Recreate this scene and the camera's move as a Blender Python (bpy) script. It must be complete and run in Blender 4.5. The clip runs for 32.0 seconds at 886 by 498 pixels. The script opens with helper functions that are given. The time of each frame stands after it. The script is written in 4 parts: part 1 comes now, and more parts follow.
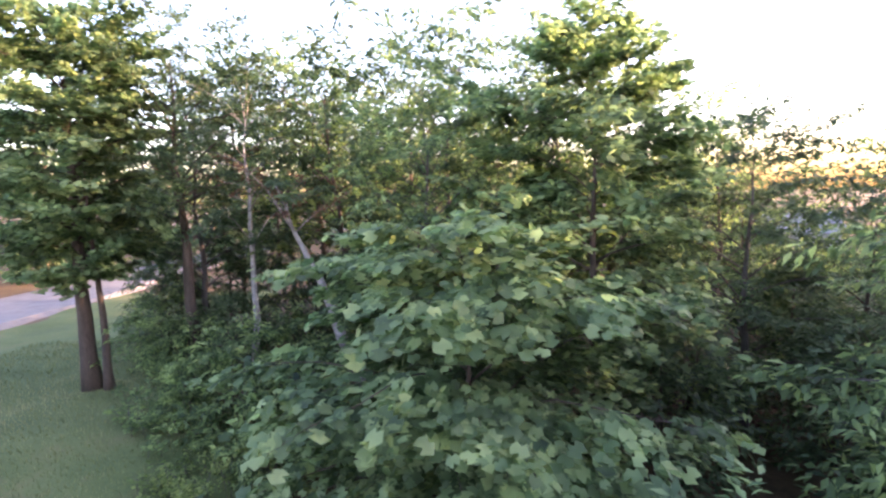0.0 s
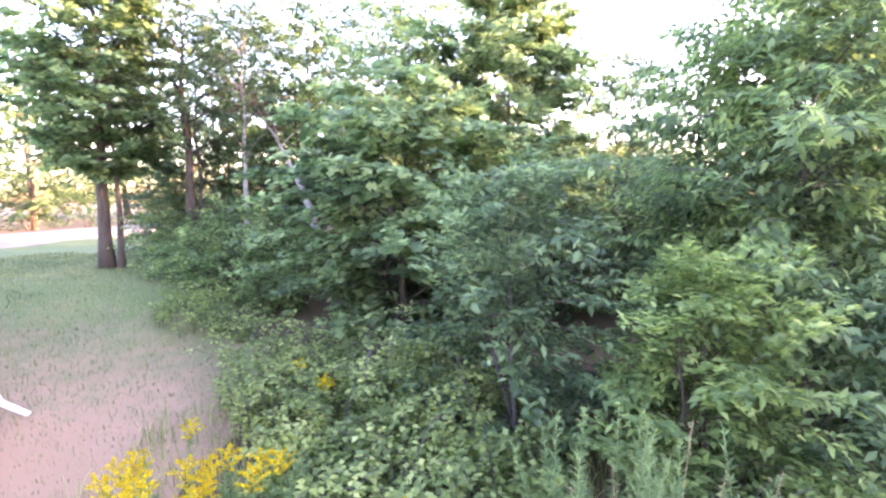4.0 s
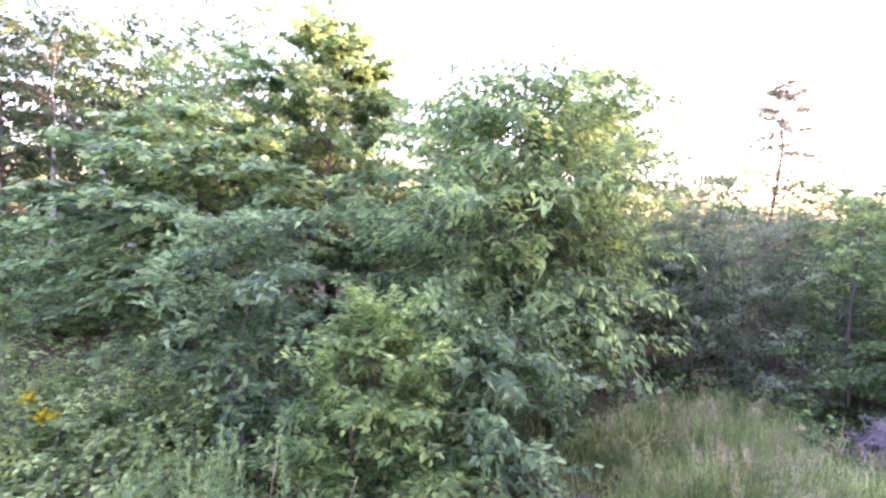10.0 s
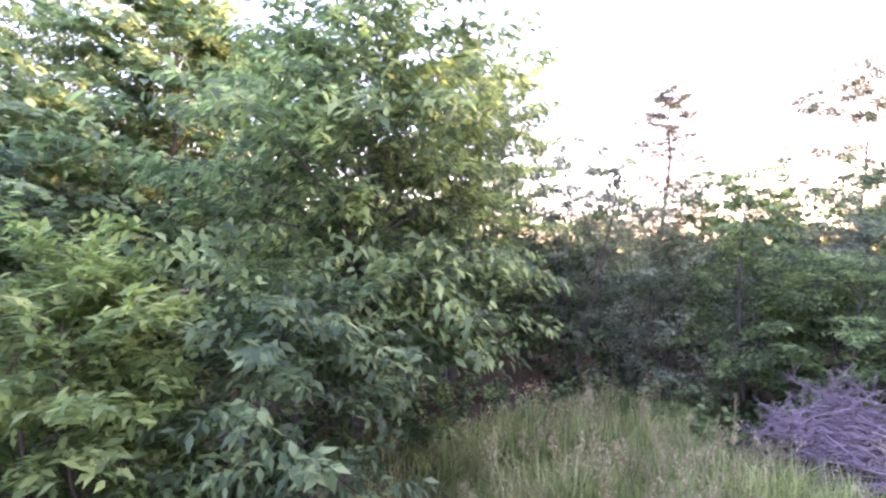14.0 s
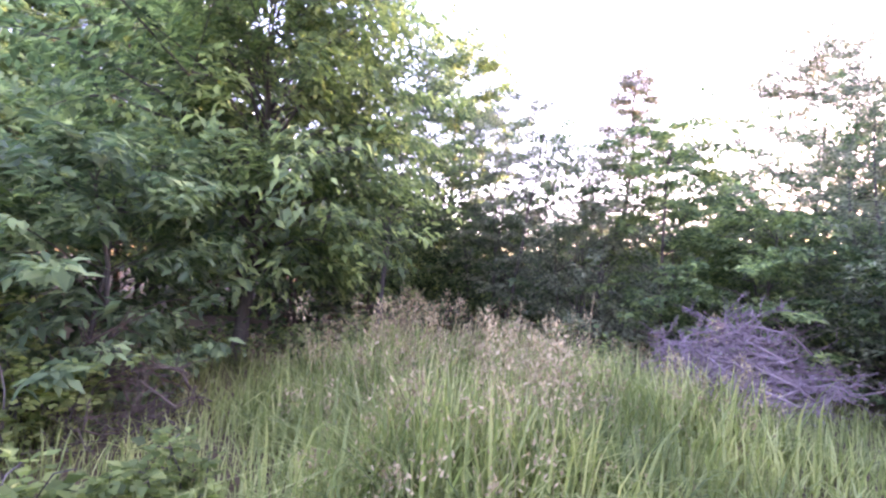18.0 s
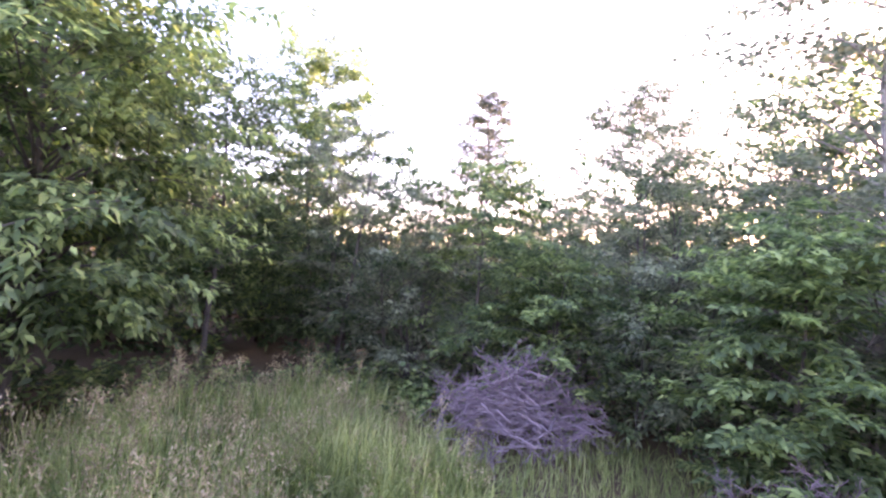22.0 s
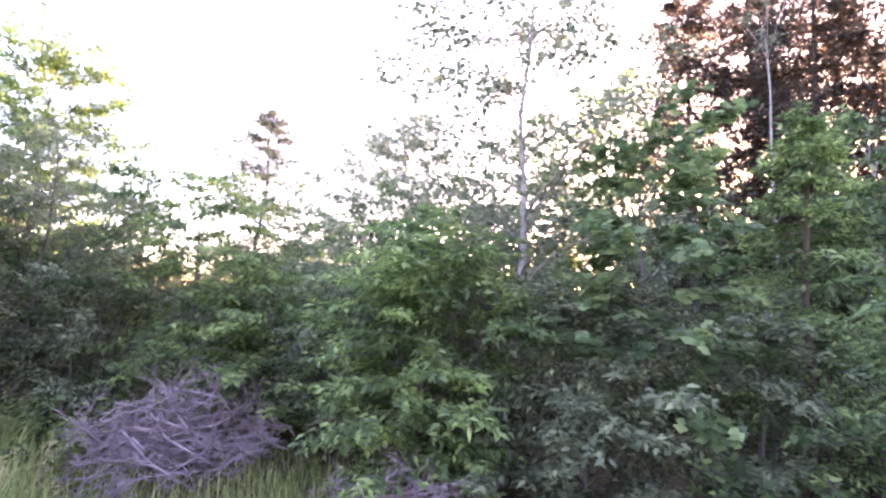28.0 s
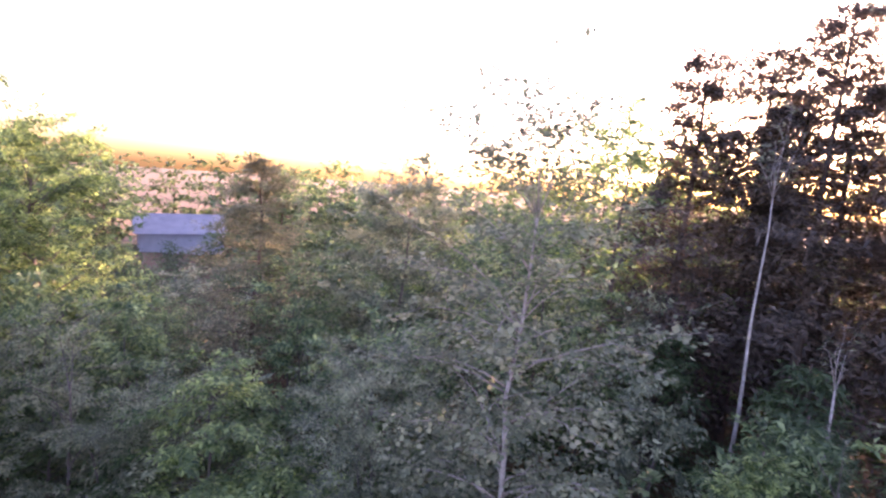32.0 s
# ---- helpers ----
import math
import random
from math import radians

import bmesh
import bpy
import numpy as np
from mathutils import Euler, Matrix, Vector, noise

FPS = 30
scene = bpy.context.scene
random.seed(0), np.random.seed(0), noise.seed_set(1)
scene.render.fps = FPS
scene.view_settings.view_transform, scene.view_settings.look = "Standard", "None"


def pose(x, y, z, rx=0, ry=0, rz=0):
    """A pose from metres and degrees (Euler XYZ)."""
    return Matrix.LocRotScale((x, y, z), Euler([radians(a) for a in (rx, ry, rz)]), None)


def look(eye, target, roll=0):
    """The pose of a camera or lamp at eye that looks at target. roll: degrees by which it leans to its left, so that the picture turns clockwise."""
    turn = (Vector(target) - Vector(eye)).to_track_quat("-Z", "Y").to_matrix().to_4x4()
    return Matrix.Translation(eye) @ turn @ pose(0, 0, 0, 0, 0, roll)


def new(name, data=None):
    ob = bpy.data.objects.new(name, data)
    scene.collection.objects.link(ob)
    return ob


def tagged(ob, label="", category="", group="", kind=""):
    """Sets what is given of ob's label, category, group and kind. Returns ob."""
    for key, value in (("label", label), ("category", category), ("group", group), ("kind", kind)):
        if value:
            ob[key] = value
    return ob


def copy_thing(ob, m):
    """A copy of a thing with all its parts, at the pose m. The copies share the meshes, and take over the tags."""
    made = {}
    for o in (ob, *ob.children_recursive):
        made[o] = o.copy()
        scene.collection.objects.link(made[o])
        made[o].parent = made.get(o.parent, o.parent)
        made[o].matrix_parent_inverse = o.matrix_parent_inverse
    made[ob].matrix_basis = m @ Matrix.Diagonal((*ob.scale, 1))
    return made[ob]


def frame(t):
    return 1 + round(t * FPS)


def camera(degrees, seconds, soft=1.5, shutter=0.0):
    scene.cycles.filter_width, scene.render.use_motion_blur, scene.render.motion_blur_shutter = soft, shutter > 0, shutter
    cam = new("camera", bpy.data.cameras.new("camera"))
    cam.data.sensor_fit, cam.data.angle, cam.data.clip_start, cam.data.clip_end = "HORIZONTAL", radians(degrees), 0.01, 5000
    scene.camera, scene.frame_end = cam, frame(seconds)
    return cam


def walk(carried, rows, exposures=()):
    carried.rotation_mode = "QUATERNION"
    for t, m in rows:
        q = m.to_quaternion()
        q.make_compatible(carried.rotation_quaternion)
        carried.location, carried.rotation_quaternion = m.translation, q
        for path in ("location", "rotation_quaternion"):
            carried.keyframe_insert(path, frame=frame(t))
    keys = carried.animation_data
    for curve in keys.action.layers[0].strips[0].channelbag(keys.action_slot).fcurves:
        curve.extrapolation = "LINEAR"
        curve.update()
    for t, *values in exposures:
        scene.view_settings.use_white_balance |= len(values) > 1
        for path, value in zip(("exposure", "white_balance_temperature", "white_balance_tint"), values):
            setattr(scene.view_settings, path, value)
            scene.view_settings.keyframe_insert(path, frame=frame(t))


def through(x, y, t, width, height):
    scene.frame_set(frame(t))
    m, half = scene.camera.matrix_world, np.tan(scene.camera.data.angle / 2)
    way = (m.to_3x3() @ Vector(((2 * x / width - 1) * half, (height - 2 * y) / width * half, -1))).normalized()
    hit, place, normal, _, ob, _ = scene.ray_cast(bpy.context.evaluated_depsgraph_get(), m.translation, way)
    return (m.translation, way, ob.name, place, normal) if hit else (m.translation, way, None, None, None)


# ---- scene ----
cam = camera(85.0, 32.0, soft=2.4, shutter=0.08)
PATH = [
    (0, (0.108, 0.522, 5.425), (0.121, 2.511, 5.215), -1.87),
    (0.5, (-0.058, -0.446, 4.975), (0.077, 1.537, 4.755), -2.70),
    (1, (-0.062, -1.160, 4.746), (0.125, 0.818, 4.514), -0.03),
    (1.5, (-0.011, -1.797, 4.457), (0.172, 0.180, 4.215), 0.81),
    (2, (0.085, -2.325, 4.157), (0.223, -0.341, 3.940), 0.99),
    (2.5, (0.197, -2.619, 3.816), (0.306, -0.634, 3.598), 0.18),
    (3, (0.225, -2.814, 3.492), (0.368, -0.831, 3.279), -0.99),
    (3.5, (0.398, -3.019, 3.233), (0.544, -1.036, 3.013), -0.42),
    (5.5, (1.193, -2.960, 2.072), (1.230, -0.961, 2.021), 0.48),
    (6, (1.290, -3.185, 2.073), (1.356, -1.188, 1.982), 0.32),
    (6.5, (1.432, -3.438, 2.162), (1.503, -1.443, 2.043), 0.54),
    (7, (1.598, -3.625, 2.297), (1.657, -1.629, 2.194), 0.97),
    (7.5, (1.791, -3.780, 2.513), (1.832, -1.784, 2.395), 1.03),
    (8, (1.965, -3.904, 2.749), (2.022, -1.909, 2.620), 1.73),
    (8.5, (2.129, -3.993, 2.980), (2.245, -2.001, 2.841), 1.19),
    (9, (2.366, -4.022, 3.225), (2.508, -2.034, 3.058), 1.87),
    (9.5, (2.543, -4.095, 3.302), (2.847, -2.124, 3.148), 1.97),
    (10, (2.693, -4.125, 3.288), (3.225, -2.200, 3.178), 2.47),
    (10.5, (2.866, -4.093, 3.258), (3.645, -2.253, 3.159), 3.21),
    (11, (3.046, -4.104, 3.222), (4.000, -2.349, 3.130), 2.71),
    (11.5, (3.241, -3.972, 3.098), (4.231, -2.236, 3.025), 2.02),
    (12, (3.497, -3.786, 3.018), (4.399, -2.002, 2.978), 2.52),
    (12.5, (3.768, -3.604, 2.918), (4.597, -1.785, 2.871), 2.83),
    (13, (4.033, -3.421, 2.761), (4.834, -1.589, 2.735), 2.78),
    (13.5, (4.288, -3.263, 2.533), (5.093, -1.432, 2.546), 2.25),
    (15.5, (4.957, -2.469, 1.515), (5.779, -0.652, 1.661), 2.01),
    (16, (5.198, -2.561, 1.207), (6.015, -0.742, 1.365), 2.17),
    (16.5, (5.445, -2.725, 0.991), (6.252, -0.907, 1.199), 2.19),
    (17, (5.647, -3.002, 0.946), (6.454, -1.179, 1.112), 3.06),
    (17.5, (5.903, -3.271, 0.949), (6.694, -1.439, 1.090), 4.03),
    (18, (6.140, -3.509, 0.992), (6.912, -1.669, 1.131), 4.18),
    (18.5, (6.331, -3.705, 1.059), (7.089, -1.860, 1.203), 4.27),
    (19, (6.500, -3.913, 1.164), (7.245, -2.061, 1.290), 4.64),
    (19.5, (6.641, -4.080, 1.262), (7.413, -2.239, 1.383), 4.63),
    (20, (6.772, -4.180, 1.390), (7.575, -2.351, 1.500), 4.36),
    (20.5, (6.882, -4.231, 1.547), (7.670, -2.396, 1.654), 4.73),
    (21, (6.966, -4.267, 1.744), (7.775, -2.441, 1.840), 4.85),
    (21.5, (7.038, -4.294, 1.877), (7.992, -2.538, 1.956), 5.34),
    (22, (7.136, -4.273, 1.933), (8.281, -2.637, 2.045), 4.58),
    (22.5, (7.294, -4.250, 1.892), (8.622, -2.761, 2.028), 4.16),
    (23, (7.417, -4.333, 1.863), (8.904, -3.008, 2.049), 3.86),
    (23.5, (7.632, -4.451, 1.805), (9.250, -3.287, 1.980), 3.50),
    (24, (7.847, -4.622, 1.779), (9.561, -3.610, 1.970), 2.34),
    (24.5, (8.153, -4.888, 1.734), (9.932, -3.996, 1.929), 1.60),
    (25, (8.545, -5.236, 1.662), (10.369, -4.434, 1.828), -0.87),
    (25.5, (8.619, -5.694, 1.429), (10.443, -4.890, 1.585), -1.86),
    (27.5, (8.451, -5.582, 1.621), (10.161, -4.567, 1.839), 0.95),
    (28, (8.891, -5.775, 1.805), (10.462, -4.567, 2.078), 2.37),
    (28.5, (9.001, -5.889, 2.272), (10.507, -4.597, 2.521), 2.78),
    (29, (8.819, -6.121, 3.007), (10.368, -4.869, 3.191), 2.35),
    (29.5, (8.545, -6.215, 3.754), (10.158, -5.038, 3.868), 2.30),
    (30, (8.439, -6.270, 4.571), (10.075, -5.120, 4.598), 1.88),
    (30.5, (8.346, -6.278, 5.418), (9.983, -5.131, 5.379), 1.93),
    (31, (8.205, -6.208, 6.294), (9.833, -5.058, 6.134), 2.78),
    (31.5, (8.280, -6.062, 7.198), (9.892, -4.898, 6.980), 3.29),
    (32, (8.415, -5.820, 7.949), (10.014, -4.648, 7.687), 4.20),
]
EXPOSURES = [(0, 3.75, 6100, 44), (3, 4.68, 6100, 46), (6, 5.14, 6100, 54), (9, 5.06, 6100, 57), (13, 4.62, 6150, 62), (16, 4.65, 6200, 62), (19, 4.75, 6250, 63), (22, 4.32, 6300, 60), (25, 4.12, 6350, 58), (27.5, 4.62, 6500, 55), (30, 4.08, 6200, 62), (32, 3.63, 6100, 64)]
walk(cam, [(t, look(eye, target, roll)) for t, eye, target, roll in PATH], EXPOSURES)

# ---- light: a very low evening sun behind the conifers, pale sky ----
SUN_AZ, SUN_EL = radians(90.5), radians(6.0)
world = bpy.data.worlds.new("evening_sky")
scene.world = world
world.use_nodes = True
wn = world.node_tree.nodes
sky = wn.new("ShaderNodeTexSky")
sky.sky_type, sky.sun_disc = "NISHITA", False
sky.sun_elevation, sky.sun_rotation = SUN_EL, SUN_AZ
sky.air_density, sky.dust_density, sky.ozone_density = 1.0, 3.0, 1.0
world.node_tree.links.new(sky.outputs[0], wn["Background"].inputs[0])
wn["Background"].inputs[1].default_value = 0.15
sun = new("sun", bpy.data.lights.new("sun", "SUN"))
sun.data.energy, sun.data.angle, sun.data.color = 3.3, radians(0.6), (1.0, 0.66, 0.32)
sun.matrix_world = look((30 * math.sin(SUN_AZ), 30 * math.cos(SUN_AZ), 30 * math.tan(SUN_EL)), (0, 0, 0))


# ---- materials ----
def material(name):
    m = bpy.data.materials.new(name)
    m.use_nodes = True
    return m, m.node_tree.nodes, m.node_tree.links, m.node_tree.nodes["Principled BSDF"]


def ramp(nodes, stops):
    r = nodes.new("ShaderNodeValToRGB")
    while len(r.color_ramp.elements) < len(stops):
        r.color_ramp.elements.new(0.5)
    for e, (p, c) in zip(r.color_ramp.elements, stops):
        e.position, e.color = p, (*c, 1)
    return r


def foliage(name, dark, mid, light, through=0.35, gloss=0.48, patch=1.3, grey=0.14):
    """Leaves: colour by leaf and by patches of the crown, some light shining through."""
    m, n, l, b = material(name)
    geo, tex, mix = n.new("ShaderNodeNewGeometry"), n.new("ShaderNodeTexNoise"), n.new("ShaderNodeMath")
    pos = n.new("ShaderNodeTexCoord")
    tex.inputs["Scale"].default_value = patch
    tex.inputs["Detail"].default_value = 3
    l.new(pos.outputs["Object"], tex.inputs["Vector"])
    mix.operation = "MULTIPLY_ADD"
    mix.inputs[1].default_value = 0.55
    l.new(geo.outputs["Random Per Island"], mix.inputs[0])
    sub = n.new("ShaderNodeMath")
    sub.operation = "MULTIPLY_ADD"
    sub.inputs[1].default_value, sub.inputs[2].default_value = 1.5, -0.52
    l.new(tex.outputs["Fac"], sub.inputs[0])
    l.new(sub.outputs[0], mix.inputs[2])
    dark, mid, light = ([(1 - grey) * v + grey * (0.3 * c[0] + 0.6 * c[1] + 0.1 * c[2]) * w for v, w in zip(c, (1.75, 1.05, 1.3))] for c in (dark, mid, light))
    dark, light = [0.75 * c for c in dark], [1.22 * c for c in light]
    r = ramp(n, [(0.0, dark), (0.5, mid), (0.97, light)])
    l.new(mix.outputs[0], r.inputs[0])
    l.new(r.outputs[0], b.inputs["Base Color"])
    b.inputs["Roughness"].default_value = gloss
    b.inputs["Specular IOR Level"].default_value = 0.3
    tr, sh, out = n.new("ShaderNodeBsdfTranslucent"), n.new("ShaderNodeMixShader"), n["Material Output"]
    hue = n.new("ShaderNodeHueSaturation")
    hue.inputs["Saturation"].default_value, hue.inputs["Value"].default_value = 1.15, 1.5
    l.new(r.outputs[0], hue.inputs["Color"])
    l.new(hue.outputs[0], tr.inputs["Color"])
    sh.inputs[0].default_value = min(0.6, 1.25 * through)
    l.new(b.outputs[0], sh.inputs[1])
    l.new(tr.outputs[0], sh.inputs[2])
    l.new(sh.outputs[0], out.inputs["Surface"])
    return m


def rough(name, dark, light, scale=8.0, roughness=0.85, stretch=(1, 1, 1), bump=0.4, second=40.0, stops=None):
    """Bark, soil, paint: noise at two scales in the colour, and a fine relief."""
    m, n, l, b = material(name)
    pos, mp = n.new("ShaderNodeTexCoord"), n.new("ShaderNodeMapping")
    mp.inputs["Scale"].default_value = stretch
    l.new(pos.outputs["Object"], mp.inputs["Vector"])
    a, c, add = n.new("ShaderNodeTexNoise"), n.new("ShaderNodeTexNoise"), n.new("ShaderNodeMix")
    a.inputs["Scale"].default_value, c.inputs["Scale"].default_value = scale, second
    a.inputs["Detail"].default_value = c.inputs["Detail"].default_value = 5
    for t in (a, c):
        l.new(mp.outputs[0], t.inputs["Vector"])
    add.inputs["Factor"].default_value = 0.4
    l.new(a.outputs["Fac"], add.inputs["A"])
    l.new(c.outputs["Fac"], add.inputs["B"])
    r = ramp(n, stops or [(0.32, dark), (0.68, light)])
    l.new(add.outputs["Result"], r.inputs[0])
    l.new(r.outputs[0], b.inputs["Base Color"])
    b.inputs["Roughness"].default_value = roughness
    bp = n.new("ShaderNodeBump")
    bp.inputs["Strength"].default_value, bp.inputs["Distance"].default_value = bump, 0.02
    l.new(add.outputs["Result"], bp.inputs["Height"])
    l.new(bp.outputs[0], b.inputs["Normal"])
    return m


MAPLE = foliage("maple_leaves", (0.022, 0.06, 0.024), (0.11, 0.22, 0.08), (0.26, 0.4, 0.14), 0.44)
OAK = foliage("oak_leaves", (0.018, 0.045, 0.016), (0.045, 0.1, 0.038), (0.1, 0.17, 0.06))
ASH = foliage("ash_leaves", (0.02, 0.058, 0.024), (0.1, 0.195, 0.065), (0.28, 0.43, 0.12), 0.44)
CHERRY = foliage("cherry_leaves", (0.025, 0.07, 0.032), (0.08, 0.165, 0.065), (0.21, 0.34, 0.12), 0.4)
LIME = foliage("young_yellow_green_leaves", (0.05, 0.11, 0.03), (0.13, 0.235, 0.06), (0.28, 0.4, 0.105), 0.42, 0.48, 1.3, 0.12)
BRAMBLE = foliage("bramble_leaves", (0.04, 0.085, 0.02), (0.15, 0.25, 0.055), (0.33, 0.43, 0.11), 0.4, 0.5, 1.3, 0.14)
WILLOW = foliage("grey_green_leaves", (0.045, 0.075, 0.045), (0.12, 0.18, 0.1), (0.27, 0.35, 0.19), 0.4)
ASPEN = foliage("aspen_leaves", (0.05, 0.085, 0.05), (0.12, 0.175, 0.1), (0.23, 0.29, 0.17), 0.46)
NEEDLE = foliage("conifer_needles", (0.03, 0.032, 0.026), (0.07, 0.066, 0.05), (0.14, 0.12, 0.08), 0.2, 0.6)
PINE = foliage("pine_needles", (0.05, 0.07, 0.04), (0.12, 0.15, 0.08), (0.2, 0.22, 0.12), 0.35, 0.6)
RUST = foliage("rusty_needles", (0.08, 0.05, 0.03), (0.16, 0.1, 0.06), (0.26, 0.17, 0.1), 0.25, 0.7)
WEED = foliage("goldenrod_leaves", (0.05, 0.12, 0.04), (0.12, 0.23, 0.07), (0.22, 0.35, 0.11), 0.42)
GOLD = foliage("goldenrod_flowers", (0.3, 0.22, 0.002), (0.46, 0.35, 0.003), (0.62, 0.5, 0.01), 0.25, 0.8, 6, 0.0)
TALL = foliage("tall_grass_blades", (0.06, 0.12, 0.03), (0.17, 0.255, 0.06), (0.34, 0.41, 0.14), 0.4, 0.6, 0.9, 0.13)
SEED = foliage("dry_seed_heads", (0.16, 0.14, 0.065), (0.29, 0.26, 0.13), (0.44, 0.4, 0.22), 0.3, 0.8, 2)
LAWN = foliage("lawn_grass", (0.07, 0.11, 0.03), (0.14, 0.19, 0.055), (0.26, 0.27, 0.11), 0.2, 0.7, 0.6)
BARK = rough("brown_bark", (0.035, 0.026, 0.02), (0.12, 0.09, 0.07), 5, 0.9, (1, 1, 0.2), 0.8)
PALEBARK = rough("pale_grey_bark", (0.13, 0.12, 0.11), (0.4, 0.375, 0.35), 3, 0.8, (1, 1, 2.5), 0.3)
GREYBARK = rough("grey_bark", (0.045, 0.04, 0.036), (0.14, 0.125, 0.115), 5, 0.9, (1, 1, 0.25), 0.6)
DEADWOOD = rough("weathered_dead_wood", (0.115, 0.085, 0.1), (0.36, 0.28, 0.32), 6, 0.85, (1, 1, 1), 0.4)
SOIL = rough("ground_soil", (0.062, 0.04, 0.022), (0.14, 0.098, 0.052), 0.7, 0.95, (1, 1, 1), 0.8, 9)
ASPHALT = rough("road_asphalt", (0.12, 0.12, 0.13), (0.2, 0.2, 0.21), 2, 0.8, (1, 1, 1), 0.3, 60)
VINYL = rough("white_vinyl_siding", (0.7, 0.7, 0.69), (0.82, 0.82, 0.8), 1.5, 0.5, (1, 1, 1), 0.05)
CONCRETE = rough("concrete_foundation", (0.22, 0.21, 0.2), (0.38, 0.37, 0.35), 3, 0.9, (1, 1, 1), 0.4)
SHINGLE = rough("grey_roof_shingles", (0.12, 0.12, 0.13), (0.24, 0.24, 0.26), 4, 0.9, (1, 1, 1), 0.5, 30)
METALROOF = rough("pale_blue_metal_roof", (0.3, 0.33, 0.4), (0.45, 0.48, 0.55), 1, 0.45, (1, 1, 1), 0.05)
WHITE = rough("white_painted_metal", (0.72, 0.72, 0.74), (0.85, 0.85, 0.86), 3, 0.4, (1, 1, 1), 0.05)


# ---- builders ----
def mesh_of(name, verts, tris, mat, smooth=False):
    """A triangle mesh from arrays."""
    me = bpy.data.meshes.new(name)
    verts, tris = np.asarray(verts, np.float32), np.asarray(tris, np.int32)
    me.vertices.add(len(verts))
    me.vertices.foreach_set("co", verts.ravel())
    me.loops.add(tris.size)
    me.loops.foreach_set("vertex_index", tris.ravel())
    me.polygons.add(len(tris))
    me.polygons.foreach_set("loop_start", np.arange(0, tris.size, 3, dtype=np.int32))
    me.polygons.foreach_set("loop_total", np.full(len(tris), 3, np.int32))
    if smooth:
        me.polygons.foreach_set("use_smooth", np.ones(len(tris), bool))
    me.update(calc_edges=True)
    me.materials.append(mat)
    return me


def put(name, me, parent=None, at=None, label=""):
    ob = new(name, me)
    if parent is not None:
        ob.parent = parent
    if at is not None:
        ob.matrix_basis = at if isinstance(at, Matrix) else Matrix.Translation(at)
    if label:
        ob["label"] = label
    return ob


def part(name, bm, mat, parent, label=""):
    """Links a bmesh as one mesh object under a thing or a part."""
    me = bpy.data.meshes.new(name)
    bm.to_mesh(me)
    bm.free()
    me.materials.append(mat)
    return put(name, me, parent, None, label)


def thing(name, at, label, category, group="", kind=""):
    ob = new(name)
    ob.empty_display_size = 0.2
    ob.location = at
    return tagged(ob, label, category, group, kind)


def box(bm, lo, hi, bevel=0.0):
    made = bmesh.ops.create_cube(bm, size=1.0)
    c, s = (Vector(lo) + Vector(hi)) / 2, Vector(hi) - Vector(lo)
    for v in made["verts"]:
        v.co = Vector(v.co[i] * s[i] + c[i] for i in range(3))
    if bevel:
        es = list({e for v in made["verts"] for e in v.link_edges})
        bmesh.ops.bevel(bm, geom=es, offset=bevel, segments=2, affect="EDGES")


SHAPES = {
    "oval": ([(0, 0, 0), (0.42, 0.21, 0.05), (1, 0, -0.14), (0.42, -0.21, 0.05)], [(0, 1, 2), (0, 2, 3)]),
    "round": ([(0, 0, 0), (0.35, 0.4, 0.05), (1, 0, -0.06), (0.35, -0.4, 0.05)], [(0, 1, 2), (0, 2, 3)]),
    "lance": ([(0, 0, 0), (0.4, 0.12, 0.02), (1, 0, -0.1), (0.4, -0.12, 0.02)], [(0, 1, 2), (0, 2, 3)]),
    "needle": ([(0, 0, 0), (0.5, 0.075, 0), (1, 0, 0), (0.5, -0.075, 0)], [(0, 1, 2), (0, 2, 3)]),
    "maple": ([(0, 0, 0), (0.16, 0.42, 0.0), (0.5, 0.2, 0.05), (0.62, 0.5, -0.06), (1, 0, -0.12), (0.62, -0.5, -0.06), (0.5, -0.2, 0.05), (0.16, -0.42, 0.0)],
              [(0, 1, 2), (2, 3, 4), (0, 2, 4), (0, 4, 6), (4, 5, 6), (0, 6, 7)]),
    "blade": ([(0, 0.06, 0), (0, -0.06, 0), (0.6, -0.035, 0.03), (0.6, 0.035, 0.03), (1, 0, -0.08)], [(0, 1, 2), (0, 2, 3), (3, 2, 4)]),
}


def unit(a):
    return a / (np.linalg.norm(a, axis=-1, keepdims=True) + 1e-9)


def leaf_arrays(shape, pos, axis, normal, size):
    """Verts and triangles of one leaf at each place."""
    uv, tri = np.array(SHAPES[shape][0]), np.array(SHAPES[shape][1])
    axis = unit(axis)
    side = unit(np.cross(normal, axis))
    up = np.cross(axis, side)
    s = np.asarray(size)[:, None, None]
    v = pos[:, None] + s * (uv[None, :, 0:1] * axis[:, None] + uv[None, :, 1:2] * side[:, None] + uv[None, :, 2:3] * up[:, None])
    t = tri[None] + (np.arange(len(pos)) * len(uv))[:, None, None]
    return v.reshape(-1, 3), t.reshape(-1, 3)


